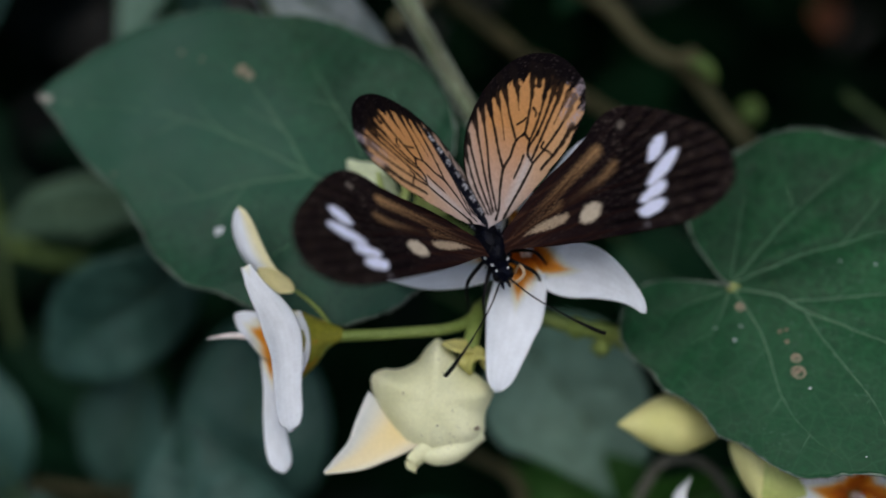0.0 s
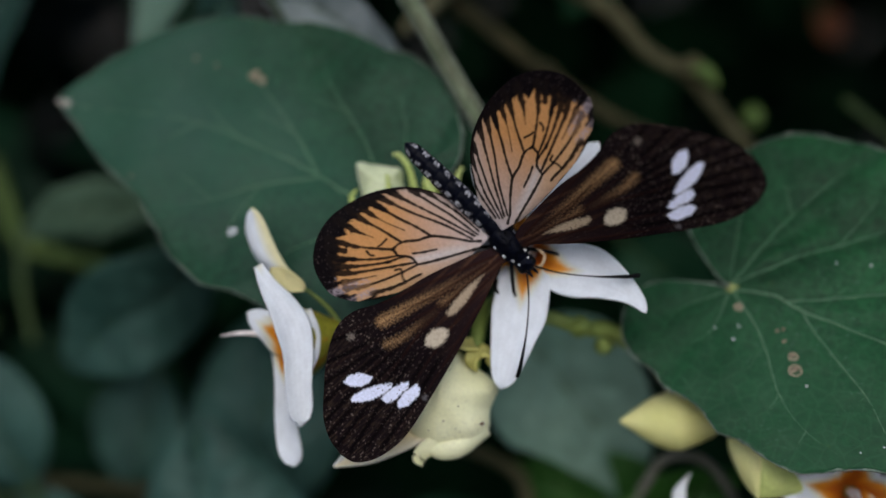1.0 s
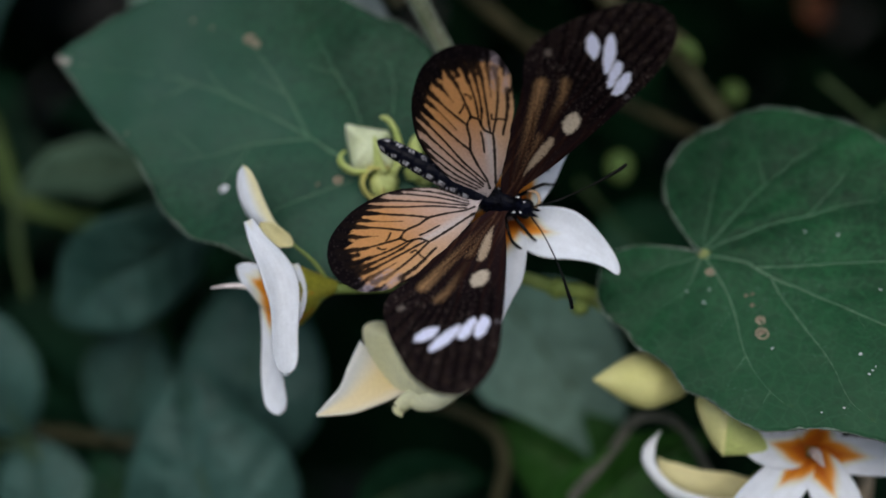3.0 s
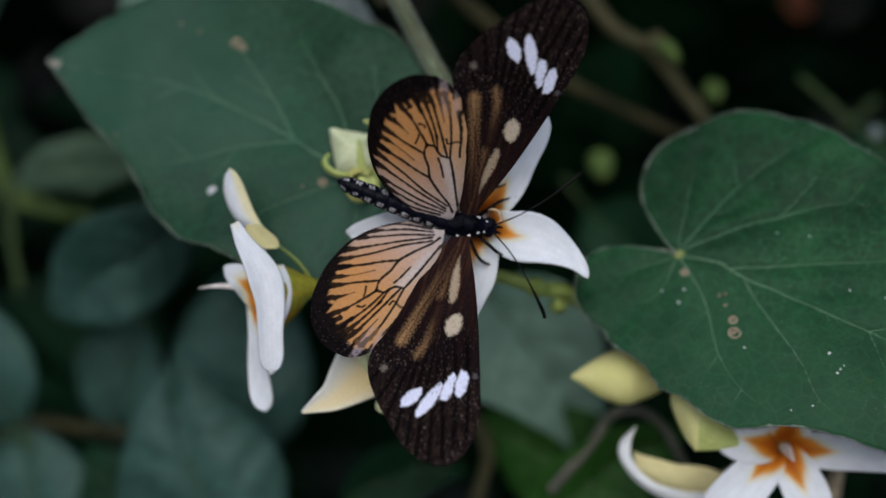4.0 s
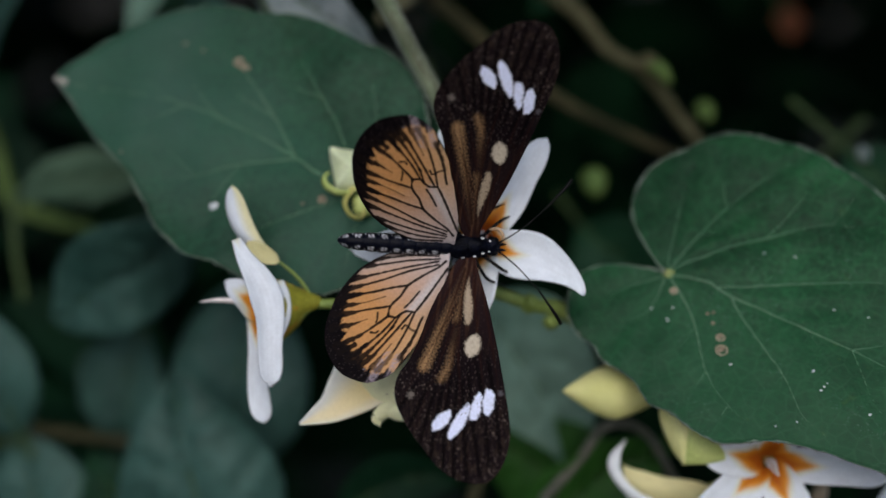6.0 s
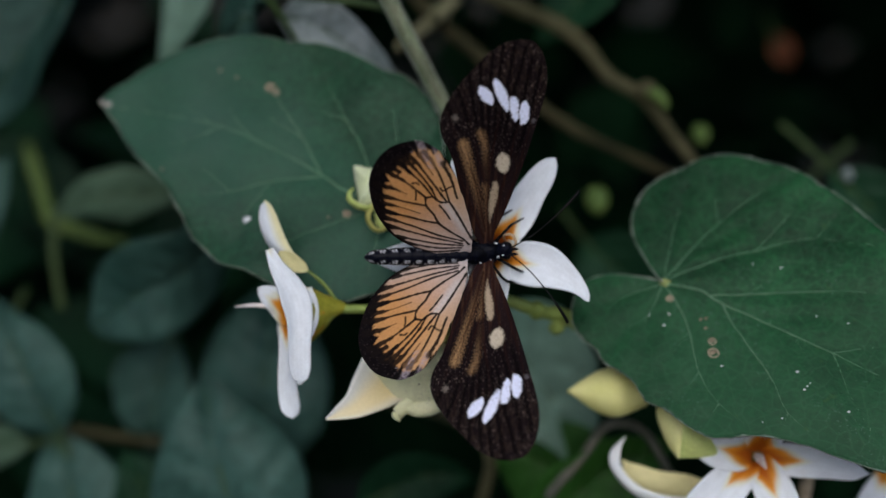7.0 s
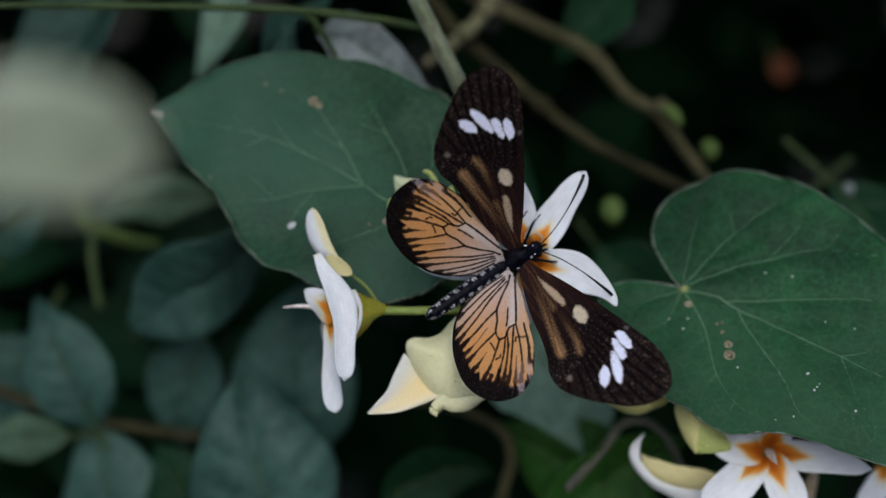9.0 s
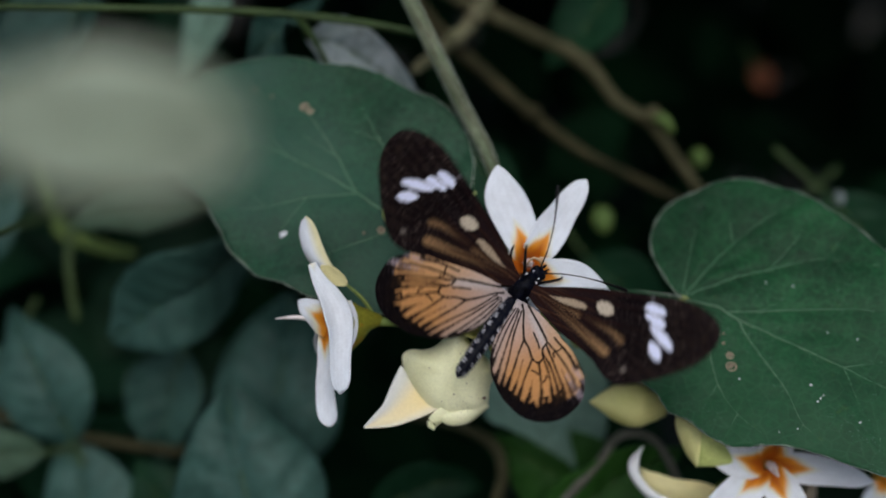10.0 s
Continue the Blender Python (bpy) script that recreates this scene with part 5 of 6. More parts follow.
part("tip", mesh_of("tip", tv, tf, LEAF_TIP), left_leaf, "pale pointed tip")


def marks(leaf, z, places, mat, label):
    for x, y, r in places:
        v, f = blob((x, y, z(x, y) + 0.15), (r * 0.8, r * 0.7, 0.08 + 0.05 * r), 10, 0.4)
        scar = part("scar", mesh_of("scar", v, f, mat), leaf, label)
        if r > 0.45 and mat is SCAR:
            ring = [(x + r * math.cos(w), y + 0.85 * r * math.sin(w)) for w in (2 * math.pi * k / 14 for k in range(15))]
            v, f = tube([(a, b, z(a, b) + 0.16) for a, b in ring], [0.13] * 15, 5, 28)
            part("ring", mesh_of("ring", v, f, SCAR_PALE), scar, "raised pale ring")


SCAR_PALE = grown("pale_scar", (0.25, 0.20, 0.14), (0.40, 0.33, 0.24), 3000, 900, 0.8)
marks(right_leaf, right_z, ((0.6, -2.5, 0.5), (5.2, -5.8, 0.35), (6.0, -5.6, 0.35), (5.9, -7.2, 0.4), (6.7, -9.2, 0.55), (6.7, -11.0, 0.8)), SCAR, "dry brown scar")
marks(right_leaf, right_z, ((18.9, -13.6, 0.34), (20.1, -15.7, 0.22), (19.6, -16.2, 0.26), (20.6, -15.2, 0.16), (25.7, -19.3, 0.3), (-0.6, -6.8, 0.3), (-2.8, -5.2, 0.22), (0.3, -5.0, 0.22), (7.8, -13.0, 0.25), (14.0, 3.2, 0.2), (18.5, 2.7, 0.22), (16.0, -20.6, 0.2), (13.0, -21.2, 0.18), (23.0, -5.0, 0.2), (27.5, -6.0, 0.2)), DROP_WHITE, "small white speck")
marks(left_leaf, left_z, ((-22.7, -4.1, 1.0),), DROP_WHITE, "white bird dropping")
marks(left_leaf, left_z, ((-20.0, 19.0, 0.8), (-19.0, 18.2, 0.5), (-26.0, 21.0, 0.35), (-29.0, 22.2, 0.4), (-6.0, -3.0, 0.6), (-9.0, -3.6, 0.35), (-38.0, 4.5, 0.3)), SCAR, "dry pale scar")

# flowers, buds and their stems
flowering_vine = rod("flowering_vine", [(-33.0, 85.0, -8.0), (-15.7, 51.2, -6.0), (-7.3, 35.2, -6.0), (-0.2, 21.8, -6.5), (2.6, 12.0, -8.0), (2.0, 2.0, -9.0), (1.0, -2.4, -3.4)], [1.5, 1.45, 1.4, 1.35, 1.2, 1.1, 0.9], STEM, "downy grey-green vine stem that carries the flowers", "vine", 12, ((1.4, 0.5, -8.0, 1.7),))
fuzz, roots = random.Random(9), []
for _ in range(2200):
    k, w = fuzz.uniform(0.12, 0.62), fuzz.uniform(0, 6.283)
    q = spline([(0, 0, 0), (17.3, -33.8, 2), (25.7, -49.8, 2), (32.8, -63.2, 1.5)], 60)[int(k / 0.62 * 60)]
    way = Vector((0.89 * math.cos(w), 0.46 * math.cos(w), math.sin(w)))
    roots.append((Vector(q) + 1.3 * way + Vector((0.46, -0.89, 0)) * fuzz.uniform(-0.6, 0.6), way))
hv, hf = hairs(roots, (0.25, 0.6), 5)
part("down", mesh_of("down", hv, hf, DOWN), flowering_vine, "fine pale hairs on the stem")
open_flower = main_flower()
side_flower()
half_open_bud()
low_flower()
curled_flower()
small_flower()
rod("dry_stalk", [(61.4, -31.0, -15), (60.4, -33.6, -14), (59.6, -37.0, -14), (59.0, -44.0, -15)], [0.7, 1.0, 1.3, 1.0], SCAR_PALE, "dry tan flower stalk under the leaf", "stalk", 9)
pointed_bud((30.8, -19.6, -5.6), (17.6, -19.3, -4.4), 8.4, BUD_YELLOW, "pale yellow pointed flower bud", (38, -19, -8), (0.55, 0.82, 1.0, 0.85, 0.5, 0.05))
folded_bud()
young_buds()
rod("flowering_shoot", [(1.0, -2.4, -4.0), (12.0, -6.0, -7.0), (20.0, -8.5, -10.0), (36.0, -21.0, -9.0), (48.0, -22.0, -13.0)], [0.9, 1.0, 1.3, 0.9, 0.8], STALK, "thin green flowering stem behind the leaf", "shoot", 9, ((12.5, -6.2, -7.0, 1.7), (16.0, -9.0, -8.0, 1.3)))

# leaves behind, out of focus
long_leaf([(-44, 11, -48), (-52.6, 2.6, -45), (-62.8, -4.6, -45), (-74, -12, -50)], 20, ((0.55, 0.83, 0.2), (0.55, 0.83, 0.35)), LEAF_FAR, "dull blue-green pointed leaf in the shade", 0.1, "leaves behind", (-36, 20, -54), (0.3, 0.8, 1.0, 0.98, 0.75, 0.1))
long_leaf([(-40, -58, -40), (-42, -46, -36), (-46, -32, -34), (-48.8, -19.5, -36)], 27, ((1, 0.15, 0.1), (1, 0.15, -0.1)), LEAF_FAR, "dull blue-green pointed leaf in the shade", 0.14, "leaves behind", (-36, -66, -46))
long_leaf([(-41, -42, -58), (-40, -28, -56), (-39, -14, -56), (-38, -1, -60)], 26, ((1, 0, 0.2), (1, 0, 0.1)), LEAF_FAR, "dark blue-green broad leaf behind the flowers", 0.1, "leaves behind", (-42, -56, -62))
long_leaf([(5, -7, -46), (11.5, -15, -41), (18, -24, -39), (23.5, -37, -40)], 27, ((0.8, 0.6, 0.1), (0.85, 0.5, -0.1)), LEAF_PALE, "pale grey-green leaf below the flowers", 0.08, "leaves behind", (-8, 0, -54))
long_leaf([(-100, -14, -74), (-104, -22, -72), (-109, -30, -72), (-114, -40, -74)], 22, ((0.9, -0.4, 0.1), (0.9, -0.4, 0.1)), LEAF_FAR, "dull blue-green leaf in the shade", 0.1, "leaves behind", (-96, -4, -78))
long_leaf([(-76, -62, -62), (-78, -52, -60), (-81, -42, -60), (-86, -34, -62)], 20, ((1, 0.2, 0.1), (1, 0.2, 0.1)), LEAF_FAR, "dull blue-green leaf below a twig", 0.12, "leaves behind", (-74, -70, -64))
long_leaf([(-58, -64, -56), (-60, -54, -54), (-64, -44, -54), (-69, -37, -56)], 18, ((1, 0.3, 0.1), (1, 0.3, 0.1)), LEAF_HALF_SHADE, "leaf below a twig, green darkened for shade", 0.12, "leaves behind", (-56, -72, -58))
long_leaf([(-62, -14, -70), (-64, -22, -68), (-65.5, -31, -68), (-66, -40, -70)], 19, ((1, 0, 0.1), (1, 0, 0.1)), LEAF_FAR, "dark blue-green leaf in deep shade", 0.1, "leaves behind", (-60, -4, -74))
long_leaf([(8, -56, -60), (18, -48, -58), (30, -43, -58), (42, -42, -60)], 26, ((0.3, 1, 0.2), (0.3, 1, 0.2)), LEAF_DEEP_SHADE, "leaf below the flowers, coloured near black for shade", 0.1, "leaves behind", (0, -64, -64))
long_leaf([(-108, 2, -70), (-105, 9, -68), (-101.5, 17, -68), (-98, 25, -70)], 12, ((1, -0.2, 0.3), (1, -0.2, 0.3)), LEAF_FAR, "dull narrow leaf in the shade", 0.1, "leaves behind", (-112, -4, -74))
long_leaf([(-20, -48, -50), (-13, -43, -48), (-5, -40, -48), (3, -41, -50)], 15, ((0, 1, 0.3), (0, 1, 0.3)), LEAF_HALF_SHADE, "leaf low in the hedge, darkened for shade", 0.1, "leaves behind", (-30, -54, -54))
long_leaf([(-82.3, -34, -58), (-86.2, -26, -56), (-91.4, -16, -56), (-97.0, -6.0, -60)], 18, ((1, 0.35, 0.1), (1, 0.45, 0.2)), LEAF_FAR, "dull blue-green pointed leaf in the shade", 0.1, "leaves behind", (-80, -40, -60))
long_leaf([(-88, -36, -58), (-95, -36, -56), (-101, -37, -56), (-108, -39, -58)], 10, ((0.1, 1, 0.2), (0.1, 1, 0.2)), LEAF_DULL, "green leaf beside a twig", 0.1, "leaves behind", (-82, -35, -60))
long_leaf([(-58, 16.5, -62), (-68, 16.5, -60), (-77, 15.2, -60), (-86, 12, -64)], 11, ((0.1, 1, 0.3), (0.1, 1, 0.5)), LEAF_DULL, "dull green leaf in the shade", 0.1, "leaves behind", (-52, 19, -66))
long_leaf([(-34, 46.5, -24), (-28, 45.4, -23), (-21, 41.5, -24), (-11, 34.5, -28)], 12, ((0.35, 0.93, 0.1), (0.5, 0.85, 0.1)), LEAF_GREY, "grey downy leaf underside behind the broad leaf", 0.1, "leaves behind", (-34.5, 49, -18))
side_leaf = long_leaf([(75.5, 22.5, -52), (83, 14, -50), (92, 5, -50), (99, -6, -54)], 20, ((0.6, 0.8, 0.1), (0.6, 0.8, 0.1)), LEAF_HALF_SHADE, "green leaf behind the broad leaf, darkened for shade", 0.1, "leaves behind", (66, 32, -56))
v, f = blob((2.4, -1.6, 3.0), (1.1, 1.3, 0.6), 12, 0.4)
part("dry_patch", mesh_of("dry_patch", v, f, LEAF_GREY), side_leaf, "whitish dry patch")
long_leaf([(12, -50, -30), (20, -42, -27), (29, -35, -26), (40, -30, -28)], 19, ((-0.5, 0.8, 0.2), (-0.5, 0.8, 0.2)), LEAF_WARM, "fresh green leaf behind the low flower", 0.1, "leaves behind", (4, -58, -36))
long_leaf([(-80, 70, -62), (-87, 56, -60), (-95, 42, -60), (-104, 28, -64)], 27, ((0.8, 0.5, 0.2), (0.8, 0.5, 0.2)), LEAF_FAR, "broad dull blue-green leaf in the shade", 0.1, "leaves behind", (-74, 80, -64))
long_leaf([(-53, 66, -59), (-56.0, 58, -58), (-59.0, 51, -58), (-63, 43, -60)], 10, ((1, -0.4, 0.2), (1, -0.4, 0.2)), LEAF_PALE, "narrow grey leaf hanging in the shade", 0.1, "leaves behind", (-50, 74, -60))
long_leaf([(-31, 57, -35), (-37, 51.5, -33), (-41.5, 47, -33), (-47, 41, -36)], 13, ((0.8, 0.6, 0.2), (0.8, 0.6, 0.2)), LEAF_FAR, "dull blue-green leaf behind the broad leaf", 0.1, "leaves behind", (-26, 62, -38))
long_leaf([(26, 8, -62), (31, 3, -60), (38, -3, -60), (46, -8, -62)], 18, ((0.6, 0.8, 0.1), (0.6, 0.8, 0.1)), LEAF_HALF_SHADE, "leaf behind the broad leaf, green darkened for shade", 0.1, "leaves behind", (22, 14, -66))
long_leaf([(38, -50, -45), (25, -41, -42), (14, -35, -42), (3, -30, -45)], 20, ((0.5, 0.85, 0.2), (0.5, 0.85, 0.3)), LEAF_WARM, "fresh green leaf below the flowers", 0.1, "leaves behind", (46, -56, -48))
long_leaf([(31, 67, -58), (26.5, 60.5, -56), (21.5, 54.5, -56), (16, 48.5, -60)], 15, ((0.8, -0.6, 0.2), (0.8, -0.6, 0.2)), LEAF_HALF_SHADE, "green leaf among the twigs, darkened for shade", 0.1, "leaves behind", (34, 73, -60))
long_leaf([(-2, 34, -66), (3, 27, -64), (8, 20, -64), (12, 12, -66)], 13, ((0.8, 0.5, 0.2), (0.8, 0.5, 0.2)), LEAF_HALF_SHADE, "green leaf among the twigs, darkened for shade", 0.1, "leaves behind", (-5, 41, -68))

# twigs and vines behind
rod("shoot", [(-96.6, 28.7, -78.0), (-93.1, 17.7, -78.0), (-90.3, 11.2, -78.0), (-80.4, 7.5, -78.0), (-74.3, 6.7, -78.0)], [1.6, 1.7, 1.8, 1.5, 1.0], BUD_SHADED, "yellow-green young shoot in the shade", "shoot", 9)
rod("twig", [(-120, -18, -62), (-104, -26.4, -60), (-85.5, -32.1, -60), (-63.3, -35.4, -60), (-40, -38, -64)], [1.3, 1.3, 1.3, 1.2, 1.0], TWIG, "brown twig across the shaded hedge", "twig", 9, ((-85, -32, -60, 2.2),))
rod("twig", [(-14, -26, -50), (-6, -26.9, -46), (-0.2, -28.3, -40), (4.7, -31.3, -38), (6.2, -36.5, -38), (4.7, -43.4, -40), (1, -58, -46)], [1.0, 1.0, 1.1, 1.2, 1.2, 1.1, 1.1], TWIG_TAN, "curved brown twig below the flowers", "twig", 9)
rod("twig", [(16, -40, -24), (23.0, -31.2, -22), (25.4, -27.4, -21), (29.3, -26.2, -20), (33.5, -28.6, -20), (38, -36, -22)], [0.9, 0.9, 0.9, 0.9, 0.8, 0.8], TWIG_GREY, "greyish bent twig behind the low flower", "twig", 9)
rod("twig", [(-30, 74, -46), (-4.8, 60.4, -45), (8.3, 54.2, -45), (21.4, 48.1, -45), (29.3, 39.6, -45), (36.4, 35.2, -45), (41.0, 29.5, -46), (47.6, 21.5, -48), (60, 6, -54)], [1.9, 1.8, 1.7, 1.7, 1.4, 1.5, 1.3, 1.3, 1.2], TWIG_TAN, "tan woody twig with knots", "twig", 10, ((36.6, 36.6, -44, 2.3), (22, 47.6, -45, 2.0)))
rod("twig", [(-16, 66, -52), (-6.8, 53.0, -50), (2.9, 44.9, -50), (12.7, 36.7, -50), (22.5, 29.8, -50), (32.2, 25.2, -51), (46, 20, -56)], [1.6, 1.6, 1.5, 1.3, 1.2, 1.1, 1.0], TWIG, "green-brown woody twig among the leaves", "twig", 10, ((12, 37.2, -49, 2.2),))
rod("twig", [(-13, 45, -47), (-4.6, 51.3, -44), (-0.6, 56.1, -44), (3, 62, -45)], [1.0, 1.5, 1.7, 1.2], NODE, "short pale knotted side twig", "twig", 10, ((-0.6, 56.1, -43, 2.2), (-4.6, 51.3, -43, 2.0)))
rod("shoot", [(36.3, 36.5, -43), (38.6, 35.4, -42), (40.2, 33.0, -42)], [1.0, 1.3, 0.6], BUD_SHADED, "small yellow-green side shoot on a twig", "shoot", 9)
rod("vine", [(86, 30, -72), (74, 20, -70), (62, 10, -70)], [0.6, 0.6, 0.5], STALK_SHADED, "thin green stalk in the shade", "vine", 8)
rod("vine", [(-130, 47.5, -18), (-98.1, 48.3, -15.0), (-60.7, 49.1, -15.0), (-35.6, 48.9, -15.0), (-13.5, 46.0, -14.0), (-9.5, 41.0, -8.0)], [0.75, 0.75, 0.75, 0.8, 0.75, 0.7], STALK_SHADED, "thin green vine shoot", "vine", 8)
rod("vine", [(-35.6, 48.9, -15.0), (-33.0, 46.0, -17), (-30.2, 41.6, -20.0), (-27, 36, -24)], [0.75, 0.6, 0.55, 0.5], STALK_SHADED, "thin green leaf stalk", "vine", 8)
rod("vine", [(-86, 14, -66), (-86, 4, -64), (-84, -8, -64)], [0.9, 0.9, 0.8], STALK_SHADED, "green stalk behind, shade put into its colour", "vine", 8)
pointed_bud((27.6, 17.6, -53), (28.2, 12.8, -51), 4.4, BUD_SHADED, "small round green bud far behind", None, (0.7, 1.0, 1.05, 1.0, 0.8, 0.4))
pointed_bud((50, 31.4, -60), (50.5, 28.0, -58), 3.4, BUD_SHADED, "small round green bud far behind", None, (0.7, 1.0, 1.05, 1.0, 0.8, 0.4))
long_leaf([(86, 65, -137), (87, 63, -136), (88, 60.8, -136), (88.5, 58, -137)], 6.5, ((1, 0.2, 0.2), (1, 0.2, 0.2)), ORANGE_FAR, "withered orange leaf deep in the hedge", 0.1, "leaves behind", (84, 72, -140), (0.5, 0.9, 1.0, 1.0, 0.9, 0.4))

# a leaf close to the lens, which sways into view
front_leaf = long_leaf([(0, 0, 0), (-6, 0.6, 0), (-14, 1.0, 0), (-26, 0.6, -2)], 10, ((0.05, 1, 0.2), (0.05, 1, 0.2)), LEAF_NEAR, "pale grey-green leaf close by, out of focus", 0.1, "", (-116, -9, -250), (0.3, 0.8, 1.0, 0.9, 0.5, 0.05))
fly, abdomen, wings, head = butterfly()
cam.data.dof.use_dof = True
cam.data.dof.focus_object = fly
cam.data.dof.aperture_fstop = 5.8

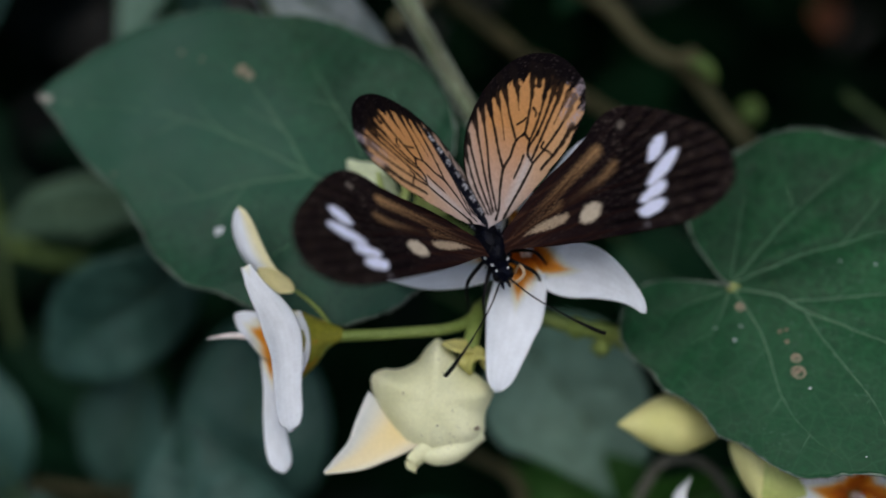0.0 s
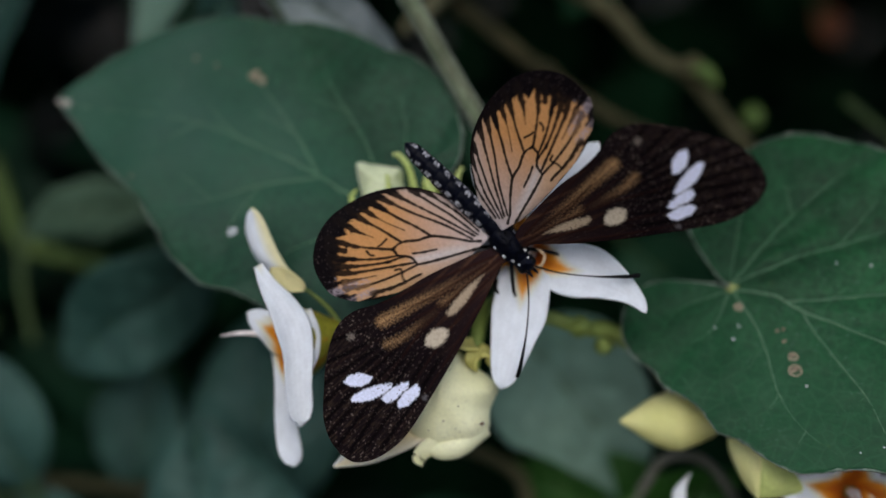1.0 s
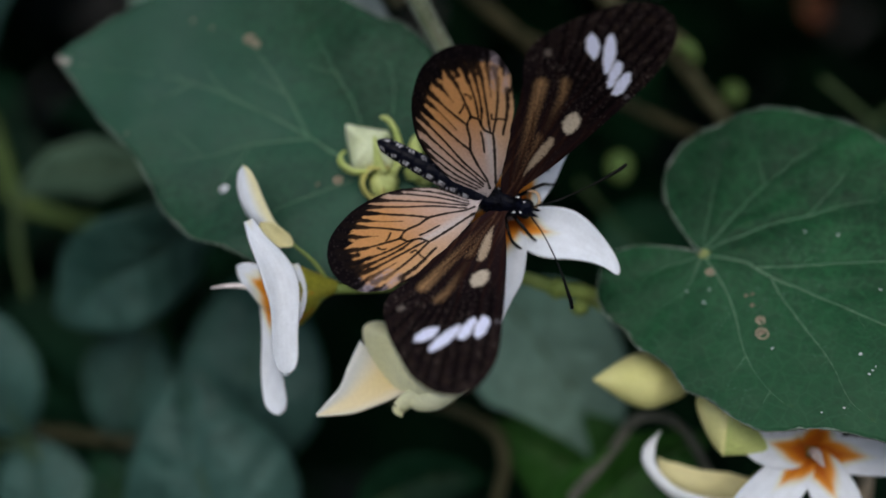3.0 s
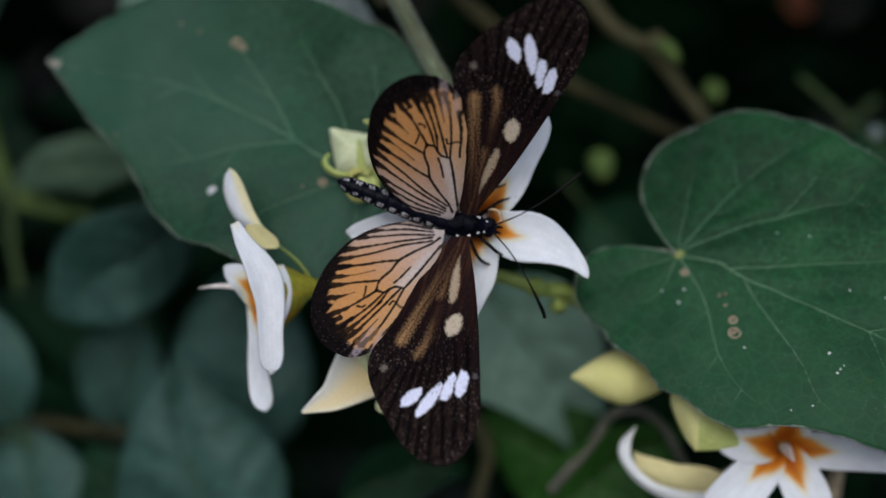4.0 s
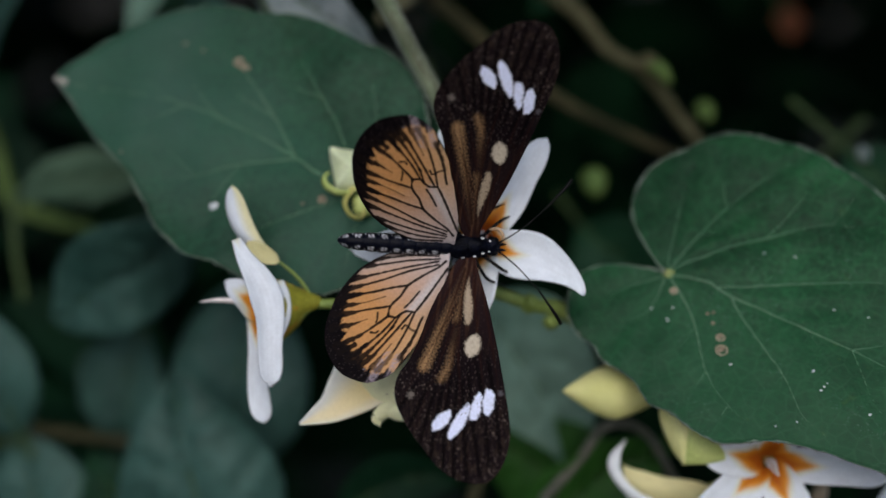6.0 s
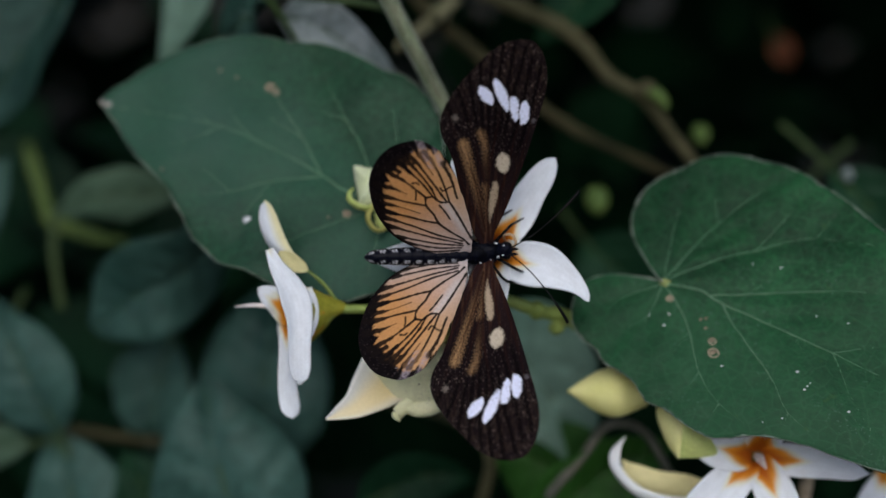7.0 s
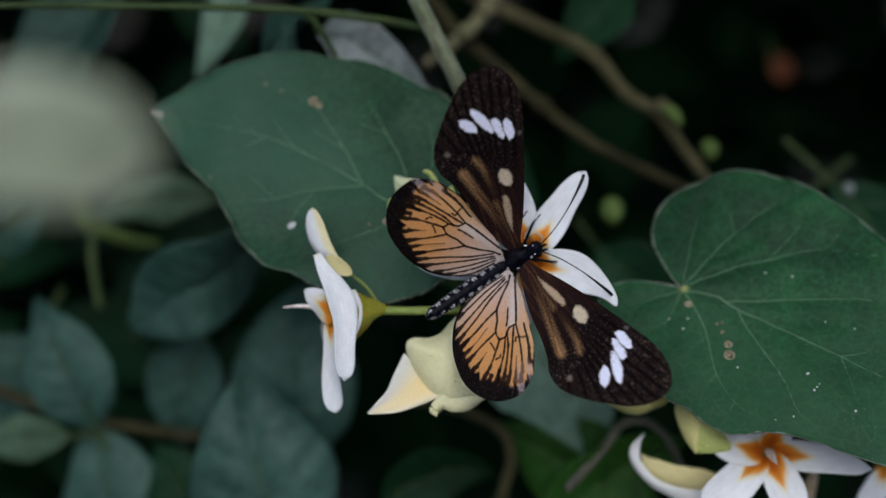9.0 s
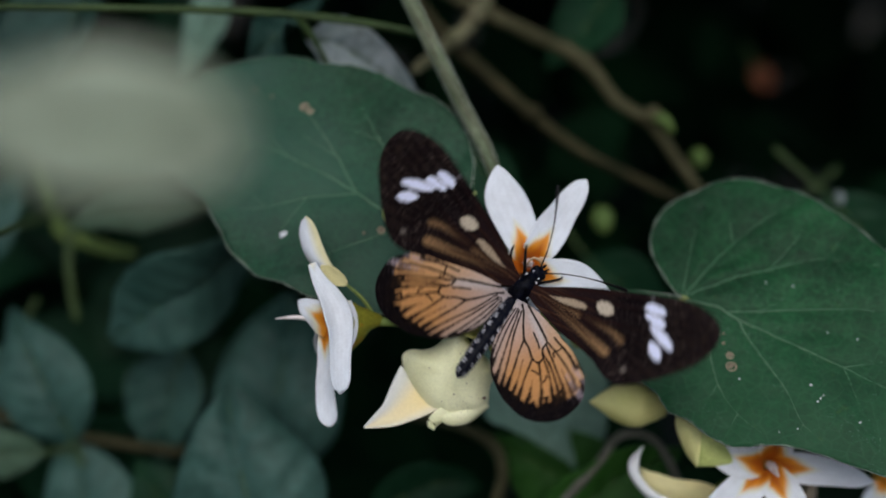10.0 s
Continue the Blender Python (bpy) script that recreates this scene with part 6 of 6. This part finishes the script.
# seconds; body x, y mm, heading, pitch, roll; sweep, flap, twist of fore and hind wing (left, then right); abdomen's bend and dip, degrees
FLIGHT = [
    (0.0, 0.7, 4.8, -66.7, -5.3, -2.3, 1.7, 38.5, -9.4, 4.7, 31.7, 0.3, 19.2, 52.7, -7.4, 18.9, 54.5, -1.4, 10, -29),
    (0.2, 0.8, 5.5, -56.7, -5.1, -4.5, -2.6, 10.0, -1.4, -0.0, 8.5, -0.5, 21.2, 47.0, -11.9, 15.0, 50.0, -1.7, 6, -31),
    (0.4, 0.3, 5.6, -54.1, -8.7, -3.8, -6.7, 6.4, -6.0, -4.7, 6.5, -0.9, 14.0, 39.8, -15.4, 10.6, 35.1, -3.1, 2, -32),
    (0.5, -0.2, 5.5, -57.9, 0.3, -0.0, -8.7, 21.9, 4.9, -5.8, 21.3, 0.8, -1.5, 22.1, -4.1, -2.8, 20.1, -1.1, 8, -30),
    (0.6, -0.4, 5.5, -59.3, 3.7, 1.4, -9.4, 27.6, 9.0, -6.2, 26.9, 1.4, -7.3, 15.5, 0.1, -7.7, 14.6, -0.3, 10, -29),
    (0.7, -0.4, 5.5, -59.5, 4.2, 1.6, -9.5, 28.5, 9.6, -6.3, 27.7, 1.5, -8.2, 14.5, 0.7, -8.5, 13.7, -0.2, 10, -29),
    (1.0, 2.0, 5.4, -48.4, 3.4, 3.1, -13.3, 34.5, 8.0, -10.1, 31.6, 0.5, 1.0, 9.6, 0.3, 1.1, 8.9, -0.2, 3, -20),
    (1.5, 2.6, 0.8, -54.3, -0.5, 2.0, -9.6, 28.2, -0.6, -4.9, 21.6, -1.0, 1.0, 11.8, -0.1, 5.3, 11.0, 0.1, -6, -10),
    (2.0, 3.6, 1.3, -62.4, -0.3, 1.4, -14.4, 24.3, -0.8, -8.1, 19.7, 0.8, -9.2, 12.2, -0.8, -3.9, 11.3, -0.0, -15, -18),
    (2.2, 5.8, 2.4, -61.2, -0.5, 4.6, -7.9, 51.7, 0.7, -4.2, 40.9, -0.1, -24.8, 12.7, -1.8, -19.0, 10.2, 0.2, -13, -27),
    (2.4, 5.0, 5.0, -41.8, 1.6, 2.2, -12.9, 42.4, 9.1, -9.1, 38.9, 2.5, -1.5, 24.6, -5.7, -0.5, 20.5, 0.1, -8, -23),
    (2.5, 4.9, 5.2, -40.6, 1.7, 2.0, -13.2, 41.8, 9.6, -9.4, 38.8, 2.7, 0.0, 25.4, -5.9, 0.7, 21.2, 0.1, -8, -23),
    (2.6, 4.8, 5.4, -36.7, 1.2, 1.6, -13.9, 41.9, 9.8, -10.2, 39.3, 2.1, 2.3, 29.2, -6.8, 3.0, 24.5, -0.4, -10, -23),
    (2.7, 4.6, 6.0, -21.1, -0.7, -0.0, -16.5, 42.5, 10.7, -13.3, 41.3, -0.1, 11.4, 44.4, -10.6, 12.0, 37.7, -2.5, -16, -23),
    (3.8, 1.2, 3.6, -5.8, -0.4, 0.6, -10.3, 29.4, 10.5, -15.8, 38.3, 3.7, 11.8, 31.8, -10.3, 8.5, 22.9, -4.4, -16, -26),
    (4.0, 1.2, 3.1, -3.7, 1.4, 1.1, -10.3, 29.5, 10.5, -15.5, 35.0, 3.9, 12.7, 24.9, -6.7, 9.4, 18.7, -3.0, -18, -26),
    (4.5, 1.7, 2.6, -11.6, 3.6, 1.8, -1.3, 25.9, 8.9, -6.5, 37.6, 4.4, 2.1, 14.1, -2.0, -0.1, 18.3, 0.9, -5, -24),
    (5.0, 2.3, 2.0, -5.6, 2.1, 1.2, -2.2, 26.9, 8.0, -3.5, 32.8, 2.4, 6.2, 21.6, -2.0, 3.7, 16.4, -1.8, -4, -19),
    (5.5, 2.4, 1.9, -2.5, 2.7, 1.6, -3.9, 28.2, 7.7, -5.7, 33.6, 2.5, 8.0, 18.5, -0.9, 7.1, 16.3, -1.3, -4, -18),
    (6.8, 2.8, 3.9, 9.6, 0.5, 0.2, -8.4, 33.9, 5.7, -8.5, 39.6, 2.6, 15.0, 36.0, -5.7, 14.8, 29.6, -0.6, -9, -17),
    (7.0, 2.9, 3.2, 9.5, 1.2, 0.4, -7.1, 30.8, 10.0, -7.3, 37.3, 2.3, 11.7, 28.5, -6.1, 13.4, 25.4, -0.5, -7.5, -15.0),
    (7.2, 3.0, 2.6, 9.4, 1.8, 0.7, -6.8, 30.4, 5.8, -6.0, 35.0, 2.0, 12.9, 26.1, -2.2, 14.8, 23.3, -0.4, -6, -13),
    (7.5, 3.8, 5.1, 18.5, 0.6, -0.8, -7.1, 37.2, 5.7, -5.2, 41.1, 4.4, 18.9, 48.8, -6.8, 20.5, 39.7, -2.3, -13, -10),
    (7.7, 2.7, 5.1, 21.7, 1.3, -1.9, -6.9, 40.3, 6.1, -4.0, 42.4, 4.1, 17.4, 59.7, -7.7, 20.0, 51.0, -0.4, -13, -17),
    (8.0, 2.1, 4.5, 31.9, 0.3, 2.7, -15.1, 42.5, 2.1, -13.0, 40.4, 2.7, -10.5, 22.7, -2.9, -4.7, 16.2, -0.4, -6, -20),
    (8.5, 3.1, 3.6, 27.8, 1.2, 1.8, -9.0, 37.3, 3.0, -6.8, 34.6, 2.1, -9.7, 23.1, -2.1, -5.4, 19.3, 0.7, 5, -21),
    (9.0, 2.8, 3.4, 30.3, 0.7, 0.3, -4.5, 32.2, 0.7, -3.4, 28.1, 0.5, -4.1, 29.7, -0.9, 0.6, 25.6, 0.9, 5, -30),
    (9.5, 3.8, 3.1, 33.0, -1.2, 1.4, -0.7, 35.7, -3.7, -1.4, 29.3, 0.7, -1.6, 24.1, -1.3, 0.9, 18.1, -0.2, 5, -39),
    (9.8, 4.5, 2.1, 34.8, -1.2, 1.0, 0.7, 28.9, -3.6, 0.2, 24.2, 0.1, 1.5, 20.8, -0.5, 3.7, 15.9, -0.4, 3, -39),
    (9.9, 4.3, 1.5, 39.4, -0.8, 0.2, 1.7, 27.8, -2.9, 0.6, 24.4, -0.5, -1.9, 25.9, -0.6, 0.7, 22.6, 0.7, 3, -40),
    (10.0, 3.8, 0.0, 50.3, 0.2, -1.7, 4.0, 25.1, -1.2, 1.7, 25.0, -2.0, -10.0, 37.7, -0.7, -6.2, 38.1, 3.3, 4, -44),
]


FRONT = [
    (0.0, -39.1, 11.5, 125.0),
    (7.5, -39.1, 11.5, 125.0),
    (7.9, -38.6, 11.2, 125.0),
    (8.2, -37.0, 10.6, 125.0),
    (8.5, -35.2, 10.0, 125.0),
    (9.0, -34.0, 8.2, 125.0),
    (9.4, -33.2, 9.2, 125.0),
    (9.7, -32.6, 9.4, 125.0),
    (10.0, -30.4, 9.4, 125.0),
]


# seconds; the head's turn on the neck, degrees
NOD = [(0.0, -10), (0.5, -6), (1.0, -3), (2.5, -3), (2.7, -5), (3.8, -11), (4.0, -10), (4.5, -4), (5.0, -2), (5.5, -3), (6.8, -13), (7.0, -14), (7.5, -14), (8.0, -21), (8.5, -14), (9.0, -16), (10.0, -16)]


# seconds; how far the open flower gives under the butterfly, mm, and its turn, degrees
SWAY = [(0.0, 0, 0, 0), (2.7, 0, 0, 0), (3.8, -1.2, -0.3, 0), (4.0, -1.2, -0.3, 0), (4.5, -1.0, -0.3, 0), (5.0, -0.75, -0.3, 0), (5.5, -0.6, -0.3, 0), (6.8, -0.3, -0.2, 0), (7.5, -0.2, -0.2, 0), (8.5, 0, -0.2, 0), (10.0, 0, -0.2, 0)]


def wing_pose(k, sweep, flap, twist):
    """The pose of a wing on the body: swept in its plane, twisted, then raised; the right wings mirror the left ones."""
    x, y, z = FORE_HINGE if k % 2 == 0 else HIND_HINGE
    s = 1 if k < 2 else -1
    turn = Matrix.Rotation(radians(flap * s), 4, "X") @ Matrix.Rotation(radians(twist), 4, "Y") @ Matrix.Rotation(radians(sweep * s), 4, "Z")
    return Matrix.Translation((x * MM, y * s * MM, (z - LIFT) * MM)) @ turn


def motions():
    rows = [(r[0], LAY @ Matrix.Translation((r[1] * MM, r[2] * MM, 9 * MM)) @ Matrix.Rotation(radians(r[3]), 4, "Z") @ Matrix.Rotation(radians(r[4]), 4, "Y") @ Matrix.Rotation(radians(r[5]), 4, "X") @ Matrix.Translation((0, 0, LIFT * MM))) for r in FLIGHT]
    walk(fly, rows)
    for k, wing in enumerate(wings):
        walk(wing, [(r[0], wing_pose(k, *r[6 + 3 * k : 9 + 3 * k])) for r in FLIGHT])
    walk(head, [(t, pose(2.4 * MM, 0, -LIFT * MM, 0, 0, a) @ Matrix.Translation((-2.4 * MM, 0, 0))) for t, a in NOD])
    walk(open_flower, [(t, lay(FLOWER[0] + x, FLOWER[1] + y, FLOWER[2]) @ Matrix.Rotation(radians(a), 4, "Z")) for t, x, y, a in SWAY])
    walk(front_leaf, [(t, lay(*p)) for t, *p in FRONT])
    walk(abdomen, [(r[0], Matrix.Translation((-2.6 * MM, 0, -LIFT * MM)) @ Matrix.Rotation(radians(r[18]), 4, "Z") @ Matrix.Rotation(radians(-0.35 * r[19]), 4, "Y")) for r in FLIGHT])


motions()
